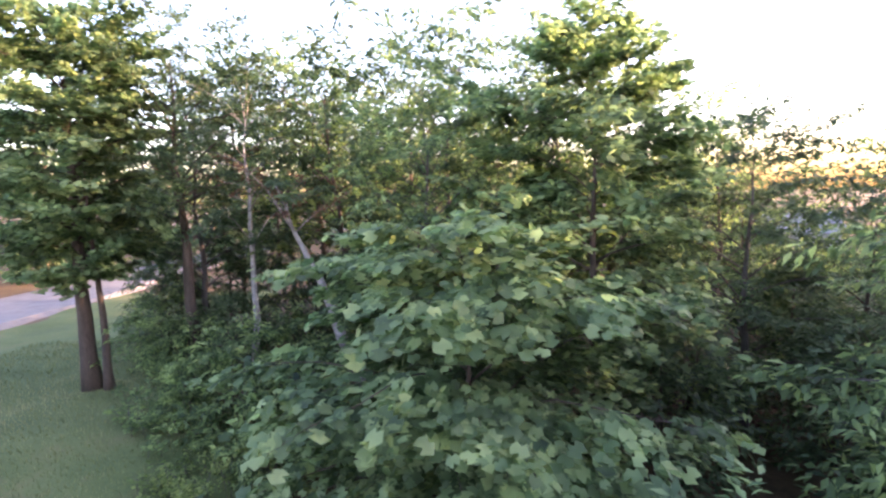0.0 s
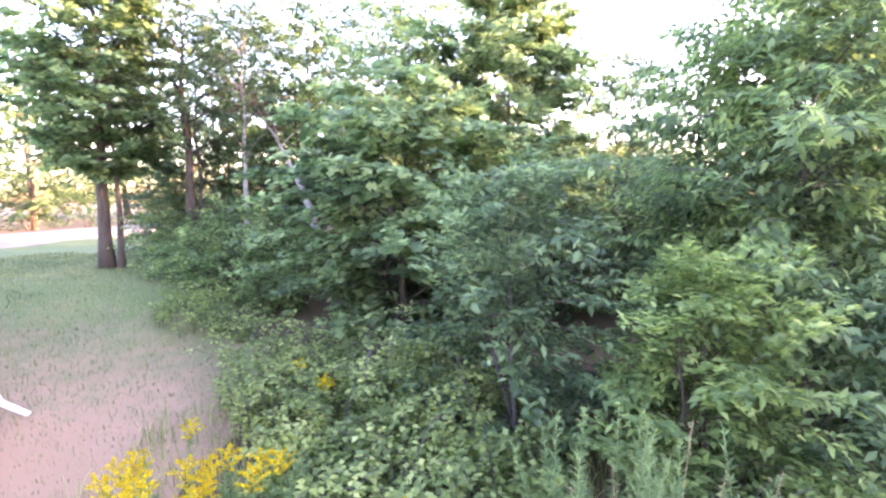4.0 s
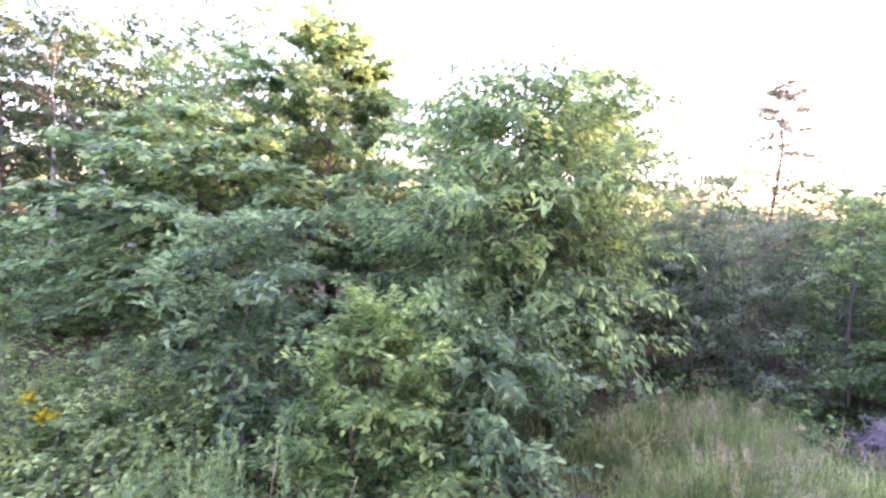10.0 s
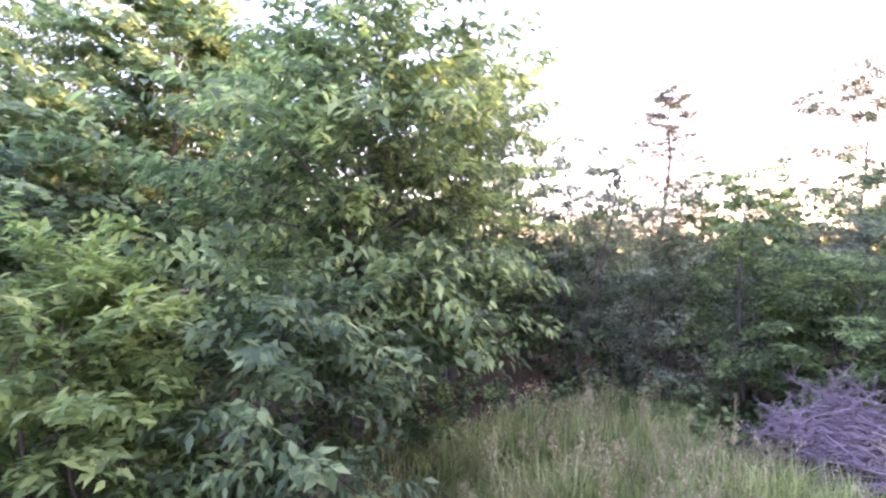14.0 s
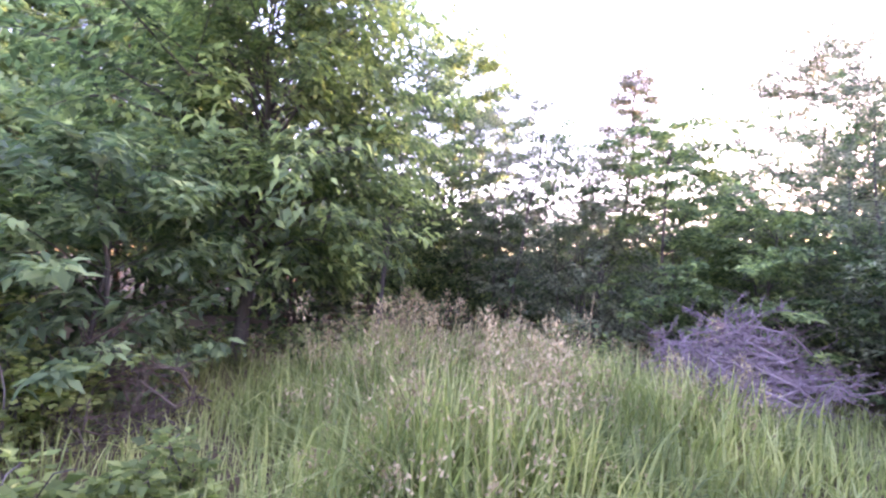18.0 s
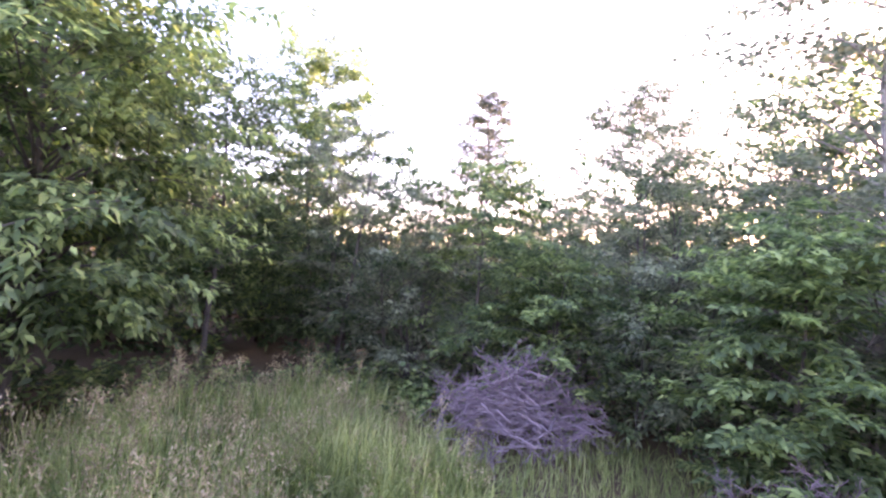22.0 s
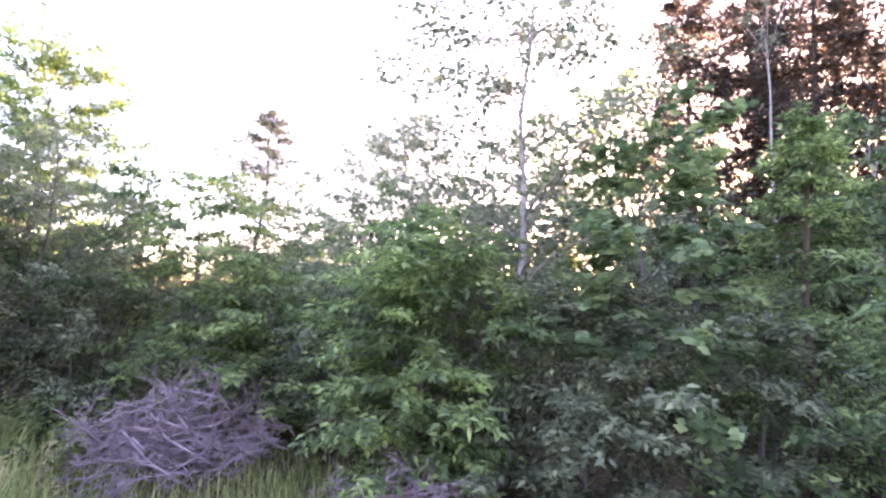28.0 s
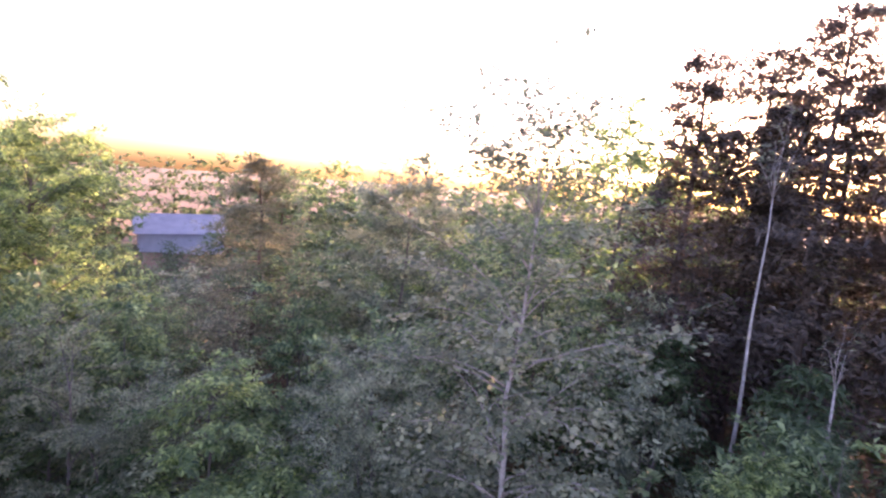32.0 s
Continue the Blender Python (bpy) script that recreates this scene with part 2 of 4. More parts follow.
class Tubes:
    """Tapered, bent stems gathered into one mesh."""

    def __init__(self):
        self.v, self.t, self.n = [], [], 0

    def add(self, pts, radii, sides=5):
        pts = np.asarray(pts, float)
        d = unit(np.gradient(pts, axis=0))
        ref = np.where(np.abs(d[:, 2:3]) > 0.9, [[1.0, 0, 0]], [[0, 0, 1.0]])
        a = unit(np.cross(d, ref))
        b = np.cross(d, a)
        ang = np.arange(sides) * 2 * np.pi / sides
        ring = np.cos(ang)[None, :, None] * a[:, None] + np.sin(ang)[None, :, None] * b[:, None]
        v = pts[:, None] + ring * np.asarray(radii)[:, None, None]
        m = len(pts)
        i = np.arange(m - 1)[:, None] * sides
        j, k = np.arange(sides)[None], (np.arange(sides)[None] + 1) % sides
        q = np.stack([i + j, i + k, i + sides + k, i + sides + j], -1).reshape(-1, 4)
        t = np.concatenate([q[:, [0, 1, 2]], q[:, [0, 2, 3]]])
        cap = np.stack([np.zeros(sides - 2, int), np.arange(1, sides - 1), np.arange(2, sides)], -1)
        t = np.concatenate([t, cap + (m - 1) * sides, cap[:, ::-1]])
        self.v.append(v.reshape(-1, 3))
        self.t.append(t + self.n)
        self.n += m * sides

    def mesh(self, name, mat):
        return mesh_of(name, np.concatenate(self.v), np.concatenate(self.t), mat, True)


def ground_z(x, y):
    """The lie of the land: a flat verge, a lawn that rises to the road, a drop beyond the trees."""
    x, y = np.asarray(x, float), np.asarray(y, float)
    s = np.clip((y - 2.5) / 8.0, 0, 1)
    s = s * s * (3 - 2 * s)
    w = np.clip((-x + 1.0) / 7.0, 0, 1)
    w = w * w * (3 - 2 * w)
    z = -0.32 + 1.15 * s * w + 0.25 * np.clip((-x - 12) / 10, 0, 1)
    far = np.clip((x - 22) / 40, 0, 1)
    z = z - 3.0 * far * far * (3 - 2 * far)
    return z + 0.05 * np.sin(x * 0.9 + 0.3 * y) * np.cos(y * 0.7) + 0.03 * np.sin(2.3 * x) * np.sin(1.9 * y + 1)


DENSE = 2.45
FIR = lambda s: 1.05 * (1.02 - s) ** 0.6
DOME = lambda s: math.sqrt(max(0.02, 1 - (1.7 * s - 0.7) ** 2)) if s > 0.41 else 0.72 + 0.28 * (s / 0.41)
EGG = lambda s: math.sin(math.pi * (0.12 + 0.86 * s)) ** 0.75
CONE = lambda s: 1.02 - 0.97 * s
VASE = lambda s: 0.35 + 0.75 * math.sin(math.pi * min(1, 0.1 + 0.78 * s))


def grow(name, seed, h, clear, radius, profile=EGG, limbs=18, twigs=7, leaves=14, size=0.1, shape="oval", up=35, droop=0.25,
         lean=(0, 0), bend=0.08, girth=0.09, flat=0.55, clump=0.2, leaf_mat=None, bark=None, stems=1, hang=0.35, inner=0.2, wood=True, layer=0.0):
    """One tree or shrub: a tapered trunk with limbs and twigs, and leaves along the twigs. Returns the two meshes.
    CONE trees carry their limbs in whorls up the trunk; all others fill a rounded crown."""
    rng = np.random.default_rng(seed)
    tubes = Tubes()
    P, A, N, S = [], [], [], []
    cone = profile in (CONE, FIR)
    low = {DOME: 0.7, EGG: 0.95, VASE: 0.6}.get(profile, 0.8)
    k = 9
    f = np.linspace(0, 1, k)
    trunks = []
    for st in range(stems):
        off = rng.normal(0, 1, 2) * (0.1 * radius if stems > 1 else 0)
        tilt = np.array(lean) + (rng.normal(0, 0.15, 2) if stems > 1 else 0)
        hh = h * (1 if cone else 0.8 - 0.1 * (st > 0))
        wob = np.cumsum(rng.normal(0, bend, (k, 2)), 0) * hh / k
        wob -= wob[0]
        trunk = np.column_stack([off[0] + tilt[0] * hh * f + wob[:, 0], off[1] + tilt[1] * hh * f + wob[:, 1], hh * f - (0.15 * (f == 0))])
        rad = girth * (1 if st == 0 else 0.75) * (1 - 0.93 * f) ** 0.9 + 0.006
        rad[0] *= 1.35
        tubes.add(trunk, rad, 7)
        trunks.append((trunk, rad, hh))
    nl = int(1.25 * limbs)
    az0 = rng.uniform(0, 6.28)
    top = np.array([lean[0] * h, lean[1] * h])
    zc, rz = h * (clear + low) / (1 + low), h * (1 - clear) / (1 + low)
    lumps = rng.uniform(0.78, 1.15, 12)
    if not cone:
        twigs, leaves, clump = max(3, round(0.55 * twigs)), 2.1 * leaves, 0.62 * clump
        layer, flat = max(layer, 0.15), min(flat, 0.5)
    for i in range(nl):
        trunk, rad, hh = trunks[i % stems]
        s = (i + rng.uniform(0.1, 0.9)) / nl
        az = az0 + i * 2.4 + rng.normal(0, 0.3)
        if cone:
            f0 = clear + (0.985 - clear) * s
            base = np.array([np.interp(f0, f, trunk[:, c]) for c in range(3)])
            L = radius * profile(s) * rng.uniform(0.6, 1.2)
            el = radians(up * (0.45 + 0.9 * s) + rng.normal(0, 9))
            tip = base + L * np.array([math.cos(az) * math.cos(el), math.sin(az) * math.cos(el), math.sin(el)])
        else:
            u = 1 - (1 + low) * (1 - s)
            ring = math.sqrt(max(0.0, 1 - u * u)) if u > 0 else math.sqrt(max(0.1, 1 - (u / low) ** 2 * 0.75))
            lump = np.interp((az % 6.2832) / 6.2832 * 12, np.arange(13), np.append(lumps, lumps[0])) * rng.uniform(0.72, 1.1)
            tip = np.array([math.cos(az) * ring * radius * lump, math.sin(az) * ring * radius * lump, zc + u * rz * rng.uniform(0.86, 1.08)])
            tip[:2] += top * tip[2] / h
            tip *= np.array([1, 1, 1]) if i % 4 else np.array([rng.uniform(0.3, 0.7), rng.uniform(0.3, 0.7), 1.0])
            out = math.hypot(tip[0], tip[1])
            zb = min(max(tip[2] - out * math.tan(radians(0.5 * up + 22 * max(0, u) + rng.normal(0, 7))), max(clear * 0.9, 0.08) * h), 0.97 * hh)
            f0 = zb / hh
            base = np.array([np.interp(f0, f, trunk[:, c]) for c in range(3)])
            L = float(np.linalg.norm(tip - base)) + 0.05
        d = (tip - base) / (np.linalg.norm(tip - base) + 1e-6)
        q = np.linspace(0, 1, 5)
        arch = droop * L * (q * (1 - q) * 1.6 if not cone else -q ** 2)
        path = base + q[:, None] * (tip - base) + np.column_stack([rng.normal(0, 0.04 * L, 5) * q, rng.normal(0, 0.04 * L, 5) * q, arch])
        r0 = min(max(0.006, 0.38 * np.interp(f0, f, rad)), 0.02 + 0.012 * L)
        tubes.add(path, r0 * (1 - 0.85 * q) + 0.002, 5 if wood else 3)
        flatdir = unit(np.array([d[0], d[1], 0.0]) + 1e-4)
        for j in range(twigs):
            u = inner + (1 - inner) * (j + rng.uniform(0.2, 1.0)) / twigs
            p0 = np.array([np.interp(u, q, path[:, c]) for c in range(3)])
            turn = rng.choice((-1, 1)) * rng.uniform(0.35, 1.25) if j < twigs - 1 else rng.normal(0, 0.2)
            c, s2 = math.cos(turn), math.sin(turn)
            hd = flatdir if abs(d[2]) < 0.8 else np.array([math.cos(az + j * 2.0), math.sin(az + j * 2.0), 0])
            td = np.array([hd[0] * c - hd[1] * s2, hd[0] * s2 + hd[1] * c, rng.normal(0.16, 0.38) * (1 - layer) + 0.6 * max(0, d[2]) * (1 - layer)])
            tl = (radius if not cone else L) * rng.uniform(0.2, 0.4) * (1.15 - 0.4 * u) + 2 * size
            qq = np.array([0, 0.5, 1.0])
            tp = p0 + tl * qq[:, None] * td + np.column_stack([0 * qq, 0 * qq, -droop * 0.8 * tl * qq ** 2])
            if wood and j % 2 == 0:
                tubes.add(tp, 0.3 * r0 * (1 - 0.8 * qq) + 0.0015, 3)
            n = rng.poisson(leaves * DENSE)
            w = rng.uniform(0.05, 1.05, n)
            pos = np.column_stack([np.interp(w, qq, tp[:, c]) for c in range(3)])
            pos += rng.normal(0, clump, (n, 3)) * np.array([1, 1, flat]) * min(1.0, tl)
            side = rng.choice((-1, 1), n)[:, None] * np.array([-td[1], td[0], 0])
            ax = 0.8 * td + 0.9 * side + rng.normal(0, 0.4, (n, 3))
            ax[:, 2] -= hang * rng.uniform(0.3, 1.6, n)
            P.append(pos), A.append(ax)
            N.append(np.array([0.3 * d[0], 0.3 * d[1], 1.0]) + rng.normal(0, 0.32, (n, 3)))
            S.append(1.08 * size * rng.uniform(0.6, 1.25, n))
    v, t = leaf_arrays(shape, np.concatenate(P), np.concatenate(A), np.concatenate(N), np.concatenate(S))
    return tubes.mesh(name + "_trunk", bark), mesh_of(name + "_crown", v, t, leaf_mat)


def plant(name, at, label, category, group="", turn=0.0, sink=0.05, part_names=("trunk", "crown"), **how):
    """A tree at x, y on the ground."""
    x, y = at[:2]
    z = at[2] if len(at) > 2 else float(ground_z(x, y)) - sink
    root = thing(name, (x, y, z), label, category, group)
    root.rotation_euler[2] = turn
    wood, crown = grow(name, **how)
    put(part_names[0], wood, root)
    put(part_names[1], crown, root)
    return root


# ---- ground ----
def build_ground():
    fine_x = np.concatenate([np.linspace(-1500, -60, 9), np.linspace(-50, -18, 17), np.linspace(-16, 26, 127), np.linspace(28, 70, 22), np.linspace(80, 1500, 9)])
    fine_y = np.concatenate([np.linspace(-1500, -60, 9), np.linspace(-50, -14, 13), np.linspace(-12, 26, 115), np.linspace(28, 70, 22), np.linspace(80, 1500, 9)])
    gx, gy = np.meshgrid(fine_x, fine_y)
    z = ground_z(gx, gy)
    v = np.column_stack([gx.ravel(), gy.ravel(), z.ravel()])
    nx, ny = len(fine_x), len(fine_y)
    i = (np.arange(ny - 1)[:, None] * nx + np.arange(nx - 1)[None]).ravel()
    t = np.concatenate([np.column_stack([i, i + 1, i + nx + 1]), np.column_stack([i, i + nx + 1, i + nx])])
    tagged(put("ground", mesh_of("ground", v, t, SOIL, True)), "brown soil under lawn, weeds and woods", "ground", kind="structure")


build_ground()


def blades(rng, x, y, height, width, lean, z=None):
    """Grass blades on the ground as arrays."""
    n = len(x)
    z = ground_z(x, y) if z is None else z
    az = rng.uniform(0, 6.28, n)
    ax = np.column_stack([np.cos(az) * lean, np.sin(az) * lean, np.ones(n)])
    nm = np.column_stack([np.cos(az), np.sin(az), -0.2 * np.ones(n)])
    uv, tri = np.array(SHAPES["blade"][0]), np.array(SHAPES["blade"][1])
    axis = unit(ax)
    side = unit(np.cross(nm, axis))
    up = np.cross(axis, side)
    s, w = height[:, None, None], width[:, None, None]
    bow = np.array([0, 0, 0.02, 0.02, 0.22])[None, :, None]
    v = np.column_stack([x, y, z - 0.02])[:, None] + s * uv[None, :, 0:1] * axis[:, None] + w * 8 * uv[None, :, 1:2] * side[:, None] - s * bow * up[:, None]
    t = tri[None] + (np.arange(n) * 5)[:, None, None]
    return v.reshape(-1, 3), t.reshape(-1, 3)


def arching(rng, x, y, height, width, lean):
    """Long grass leaves that rise and bend over, as arrays."""
    n = len(x)
    az = rng.uniform(0, 6.28, n)
    way = np.column_stack([np.cos(az), np.sin(az), np.zeros(n)])
    side = np.column_stack([-np.sin(az), np.cos(az), np.zeros(n)])
    base = np.column_stack([x, y, ground_z(x, y) - 0.02])
    rows = []
    for q, w in ((0, 0.8), (0.4, 1.0), (0.72, 0.75), (1.0, 0.06)):
        p = base + (height * (q - 0.33 * lean * q ** 3))[:, None] * np.array([0, 0, 1.0]) + (height * lean * q ** 2.2)[:, None] * way
        rows += [p - side * (w * width)[:, None], p + side * (w * width)[:, None]]
    v = np.stack(rows, 1)
    quad = np.array([(0, 1, 3), (0, 3, 2), (2, 3, 5), (2, 5, 4), (4, 5, 7), (4, 7, 6)])
    t = quad[None] + (np.arange(n) * 8)[:, None, None]
    return v.reshape(-1, 3), t.reshape(-1, 3)


# ---- lawn, road, house ----
def verge(y):
    """x where the lawn gives way to weeds, at y."""
    return np.interp(y, [-6, 0, 2, 5, 8, 11, 14, 30], [-2.4, -2.1, -1.9, -2.5, -3.3, -4.6, -7.8, -9])


TURF = rough("mown_turf", (0.06, 0.085, 0.03), (0.15, 0.17, 0.07), 0.8, 0.95, (1, 1, 1), 0.9, 14, [(0.32, (0.055, 0.09, 0.026)), (0.55, (0.1, 0.135, 0.042)), (0.76, (0.175, 0.15, 0.068))])

tn, tl = TURF.node_tree.nodes, TURF.node_tree.links
sep, rng_y, blend, spot, add = (tn.new(k) for k in ("ShaderNodeSeparateXYZ", "ShaderNodeMapRange", "ShaderNodeMix", "ShaderNodeTexNoise", "ShaderNodeMath"))
coord = next(n for n in tn if n.bl_idname == "ShaderNodeTexCoord")
base = tn["Principled BSDF"].inputs["Base Color"]
green = base.links[0].from_socket
tl.new(coord.outputs["Object"], sep.inputs[0])
tl.new(coord.outputs["Object"], spot.inputs["Vector"])
spot.inputs["Scale"].default_value, spot.inputs["Detail"].default_value = 2.6, 8
add.operation = "MULTIPLY_ADD"
add.inputs[1].default_value = 5.0
tl.new(spot.outputs["Fac"], add.inputs[0])
tl.new(sep.outputs["Y"], add.inputs[2])
rng_y.inputs["From Min"].default_value, rng_y.inputs["From Max"].default_value = 10.6, 6.4
tl.new(add.outputs[0], rng_y.inputs["Value"])
blend.data_type = "RGBA"
tl.new(rng_y.outputs[0], blend.inputs["Factor"])
tl.new(green, blend.inputs[6])
blend.inputs[7].default_value = (0.27, 0.175, 0.11, 1)
tl.new(blend.outputs[2], base)


def build_lawn_sheet():
    xs, ys = np.linspace(-17.0, -1.0, 97), np.linspace(-9.0, 26, 176)
    gx, gy = np.meshgrid(xs, ys)
    edge = verge(gy) + 0.25 * np.sin(2.1 * gy) + 0.2
    near = -8.0 + 0.5 * np.sin(0.9 * gx) + 0.3 * np.sin(2.3 * gx + 1)
    gx = np.minimum(gx, edge)
    gy = np.maximum(gy, near)
    v = np.column_stack([gx.ravel(), gy.ravel(), (ground_z(gx, gy) + 0.012).ravel()])
    i = (np.arange(175)[:, None] * 97 + np.arange(96)[None]).ravel()
    t = np.concatenate([np.column_stack([i, i + 1, i + 98]), np.column_stack([i, i + 98, i + 97])])
    a, b, c = v[t[:, 0]], v[t[:, 1]], v[t[:, 2]]
    t = t[np.linalg.norm(np.cross(b - a, c - a), axis=1) > 1e-6]
    tagged(put("lawn", mesh_of("lawn", v, t, TURF, True)), "mown green turf with dry brown patches", "lawn", kind="structure")


build_lawn_sheet()


def build_lawn():
    rng = np.random.default_rng(5)
    x, y = rng.uniform(-14, -1.5, 90000), rng.uniform(-4, 17, 90000)
    keep = (x < verge(y) + rng.normal(0, 0.35, len(x))) & ~((x < -5.6) & (y < 4.1))
    far = np.hypot(x - 0, y + 2)
    keep &= rng.uniform(0, 1, len(x)) < np.clip(1.3 - far / 30, 0.3, 1) * np.clip(0.25 + (y - 1.0) / 5 + 0.2 * np.sin(2.1 * x) * np.cos(1.7 * y), 0.22, 1)
    x, y = x[keep], y[keep]
    far = np.hypot(x, y + 2)
    v, t = blades(rng, x, y, rng.uniform(0.04, 0.1, len(x)) * (1 + far / 40), 0.006 * (1 + far / 6) * np.ones(len(x)), rng.uniform(0.1, 0.9, len(x)))
    tagged(put("lawn_grass", mesh_of("lawn_grass", v, t, LAWN)), "short mown green lawn, thin and dry in places", "lawn", kind="stuff")


build_lawn()


def build_road():
    bm = bmesh.new()
    rows = []
    for i in range(30):
        y = -30 + i * 4.0
        x = -19.5 + 0.03 * (y - 18)
        rows.append([bm.verts.new((x + dx, y, float(ground_z(x, y)) + 0.14 + dz)) for dx, dz in ((-2.9, -0.25), (-2.6, 0), (0, 0.05), (2.6, 0), (2.9, -0.25))])
    for a, b in zip(rows, rows[1:]):
        for i in range(4):
            bm.faces.new((a[i], a[i + 1], b[i + 1], b[i]))
    me = bpy.data.meshes.new("road")
    bm.to_mesh(me)
    bm.free()
    me.materials.append(ASPHALT)
    tagged(put("road", me), "grey asphalt lane beyond the lawn", "road", kind="structure")


build_road()


def build_house():
    cx, cy = -5.62, 4.1
    z0 = float(ground_z(cx, cy)) - 0.25
    house = thing("house", (cx, cy, z0), "white vinyl-sided house corner on a concrete foundation", "house")
    bm = bmesh.new()
    box(bm, (-7.5, -9.0, 0), (-0.06, -0.06, 0.75))
    part("foundation", bm, CONCRETE, house, "grey concrete foundation")
    bm = bmesh.new()
    box(bm, (-7.48, -8.98, 0.75), (-0.04, -0.04, 3.6))
    part("wall", bm, VINYL, house)
    for side in range(2):
        for i in range(19):
            bm = bmesh.new()
            za = 0.72 + i * 0.15
            lo, hi = ((-0.04, -8.98, za), (-0.005, -0.07, za + 0.148)) if side == 0 else ((-7.48, -0.04, za), (-0.07, -0.005, za + 0.148))
            box(bm, lo, hi)
            for v in bm.verts:
                if v.co.z > za + 0.1 and v.co[side] > -0.02:
                    v.co[side] -= 0.012
            part("siding_board", bm, VINYL, house)
    bm = bmesh.new()
    box(bm, (-0.075, -0.075, 0.7), (0.015, 0.015, 3.6), 0.006)
    part("corner_trim", bm, WHITE, house)
    bm = bmesh.new()
    vs = [bm.verts.new(p) for p in ((0.03, -9.4, 3.6), (0.03, 0.03, 3.6), (-3.8, 0.03, 5.3), (-3.8, -9.4, 5.3), (-8.0, 0.03, 3.6), (-8.0, -9.4, 3.6))]
    bm.faces.new((vs[0], vs[1], vs[2], vs[3])), bm.faces.new((vs[3], vs[2], vs[4], vs[5]))
    bmesh.ops.solidify(bm, geom=bm.faces[:], thickness=0.15)
    part("roof", bm, SHINGLE, house)
    spout = Tubes()
    p = [(0.09, -0.12, 3.5), (0.09, -0.12, 1.15), (0.11, -0.12, 0.98), (0.2, -0.1, 0.72), (0.24, -0.1, 0.5), (0.34, -0.08, 0.28), (0.66, 0.0, 0.06)]
    spout.add([(a, b, c + 0.25) for a, b, c in p[:2]], [0.045] * 2, 8)
    pipe = put("downspout", spout.mesh("downspout", WHITE), house, None, "white painted metal downspout")
    elbow = Tubes()
    elbow.add([(a, b, c + 0.25) for a, b, c in p[1:]], [0.048] * 6, 8)
    put("elbow", elbow.mesh("elbow", WHITE), pipe, None, "kicked-out white elbow")


build_house()


def build_far_house():
    house = thing("far_house", (32.5, 46.0, -0.9), "distant low house with a pale blue-grey roof among trees", "house")
    house.rotation_euler[2] = radians(-20)
    house.scale = (0.75, 0.75, 0.75)
    bm = bmesh.new()
    box(bm, (-5, -4, 0), (5, 4, 3.0))
    part("wall", bm, METALROOF, house, "grey-blue wall")
    bm = bmesh.new()
    vs = [bm.verts.new(p) for p in ((-5.6, -4.6, 2.9), (5.6, -4.6, 2.9), (5.6, 0, 5.2), (-5.6, 0, 5.2), (5.6, 4.6, 2.9), (-5.6, 4.6, 2.9))]
    bm.faces.new((vs[0], vs[1], vs[2], vs[3])), bm.faces.new((vs[3], vs[2], vs[4], vs[5]))
    bmesh.ops.solidify(bm, geom=bm.faces[:], thickness=0.2)
    part("roof", bm, METALROOF, house, "pale blue-grey metal roof")


build_far_house()

# ---- the woods behind, from the tall maple of the lawn round to the conifers ----
plant("maple_tree", (-9.0, 12.7), "tall maple with a forked dark trunk beside the lawn", "tree", seed=11, h=9.8, clear=0.3, radius=2.45, profile=EGG,
            limbs=44, twigs=9, leaves=18, size=0.15, shape="maple", girth=0.21, leaf_mat=MAPLE, bark=BARK, up=30, bend=0.05)
plant("slim_tree", (-8.5, 12.6), "slim tree beside the tall maple's trunk", "tree", seed=10, h=6.5, clear=0.5, radius=1.0, limbs=14, twigs=6, leaves=8, size=0.13, shape="maple",
      girth=0.11, leaf_mat=MAPLE, bark=BARK, bend=0.04)
plant("wood_tree", (-6.8, 13.7), "tall dark-trunked tree at the wood's edge", "tree", "trees of the wood", seed=12, h=10, clear=0.4, radius=3.0, limbs=24, twigs=8,
      leaves=13, size=0.16, girth=0.18, leaf_mat=OAK, bark=BARK)
plant("birch_tree", (-4.9, 12.9), "slender tree with a pale grey trunk at the wood's edge", "tree", seed=13, h=8.5, clear=0.45, radius=1.9, limbs=16, twigs=7,
      leaves=13, size=0.13, girth=0.1, leaf_mat=OAK, bark=PALEBARK)
plant("leaning_dead_tree", (-1.45, 12.1), "dead grey leaning trunk with a few rusty sprays", "tree", seed=14, h=7.0, clear=0.75, radius=1.0, limbs=7, twigs=4,
      leaves=9, size=0.1, lean=(-0.48, 0.12), girth=0.2, leaf_mat=RUST, bark=PALEBARK)
plant("maple_tree", (0.45, 6.6), "broad maple sapling with layered green branches", "tree", seed=15, h=5.7, clear=0.14, radius=2.5, profile=DOME, limbs=46, twigs=9,
      leaves=11, size=0.155, shape="maple", girth=0.08, leaf_mat=MAPLE, bark=BARK, up=22, flat=0.3, layer=0.7)
plant("maple_tree", (3.1, 10.2), "tall full-crowned maple behind the verge", "tree", seed=16, h=9.3, clear=0.25, radius=2.35, profile=EGG, limbs=34, twigs=9, leaves=17,
      size=0.15, shape="maple", girth=0.12, leaf_mat=MAPLE, bark=BARK, up=30)
plant("ash_tree", (0.2, 11.2), "tall leafy tree in the wood", "tree", "trees of the wood", seed=17, h=8.6, clear=0.3, radius=2.5, limbs=28, twigs=8, leaves=16, size=0.14,
      girth=0.11, leaf_mat=ASH, bark=GREYBARK)
# this ash wears the darker oak leaf colour to stand in for shade
plant("ash_tree", (6.9, 11.1), "tall leafy tree in the wood", "tree", "trees of the wood", seed=18, h=7.7, clear=0.12, radius=2.35, limbs=28, twigs=8, leaves=15, size=0.14,
      girth=0.11, leaf_mat=OAK, bark=GREYBARK)
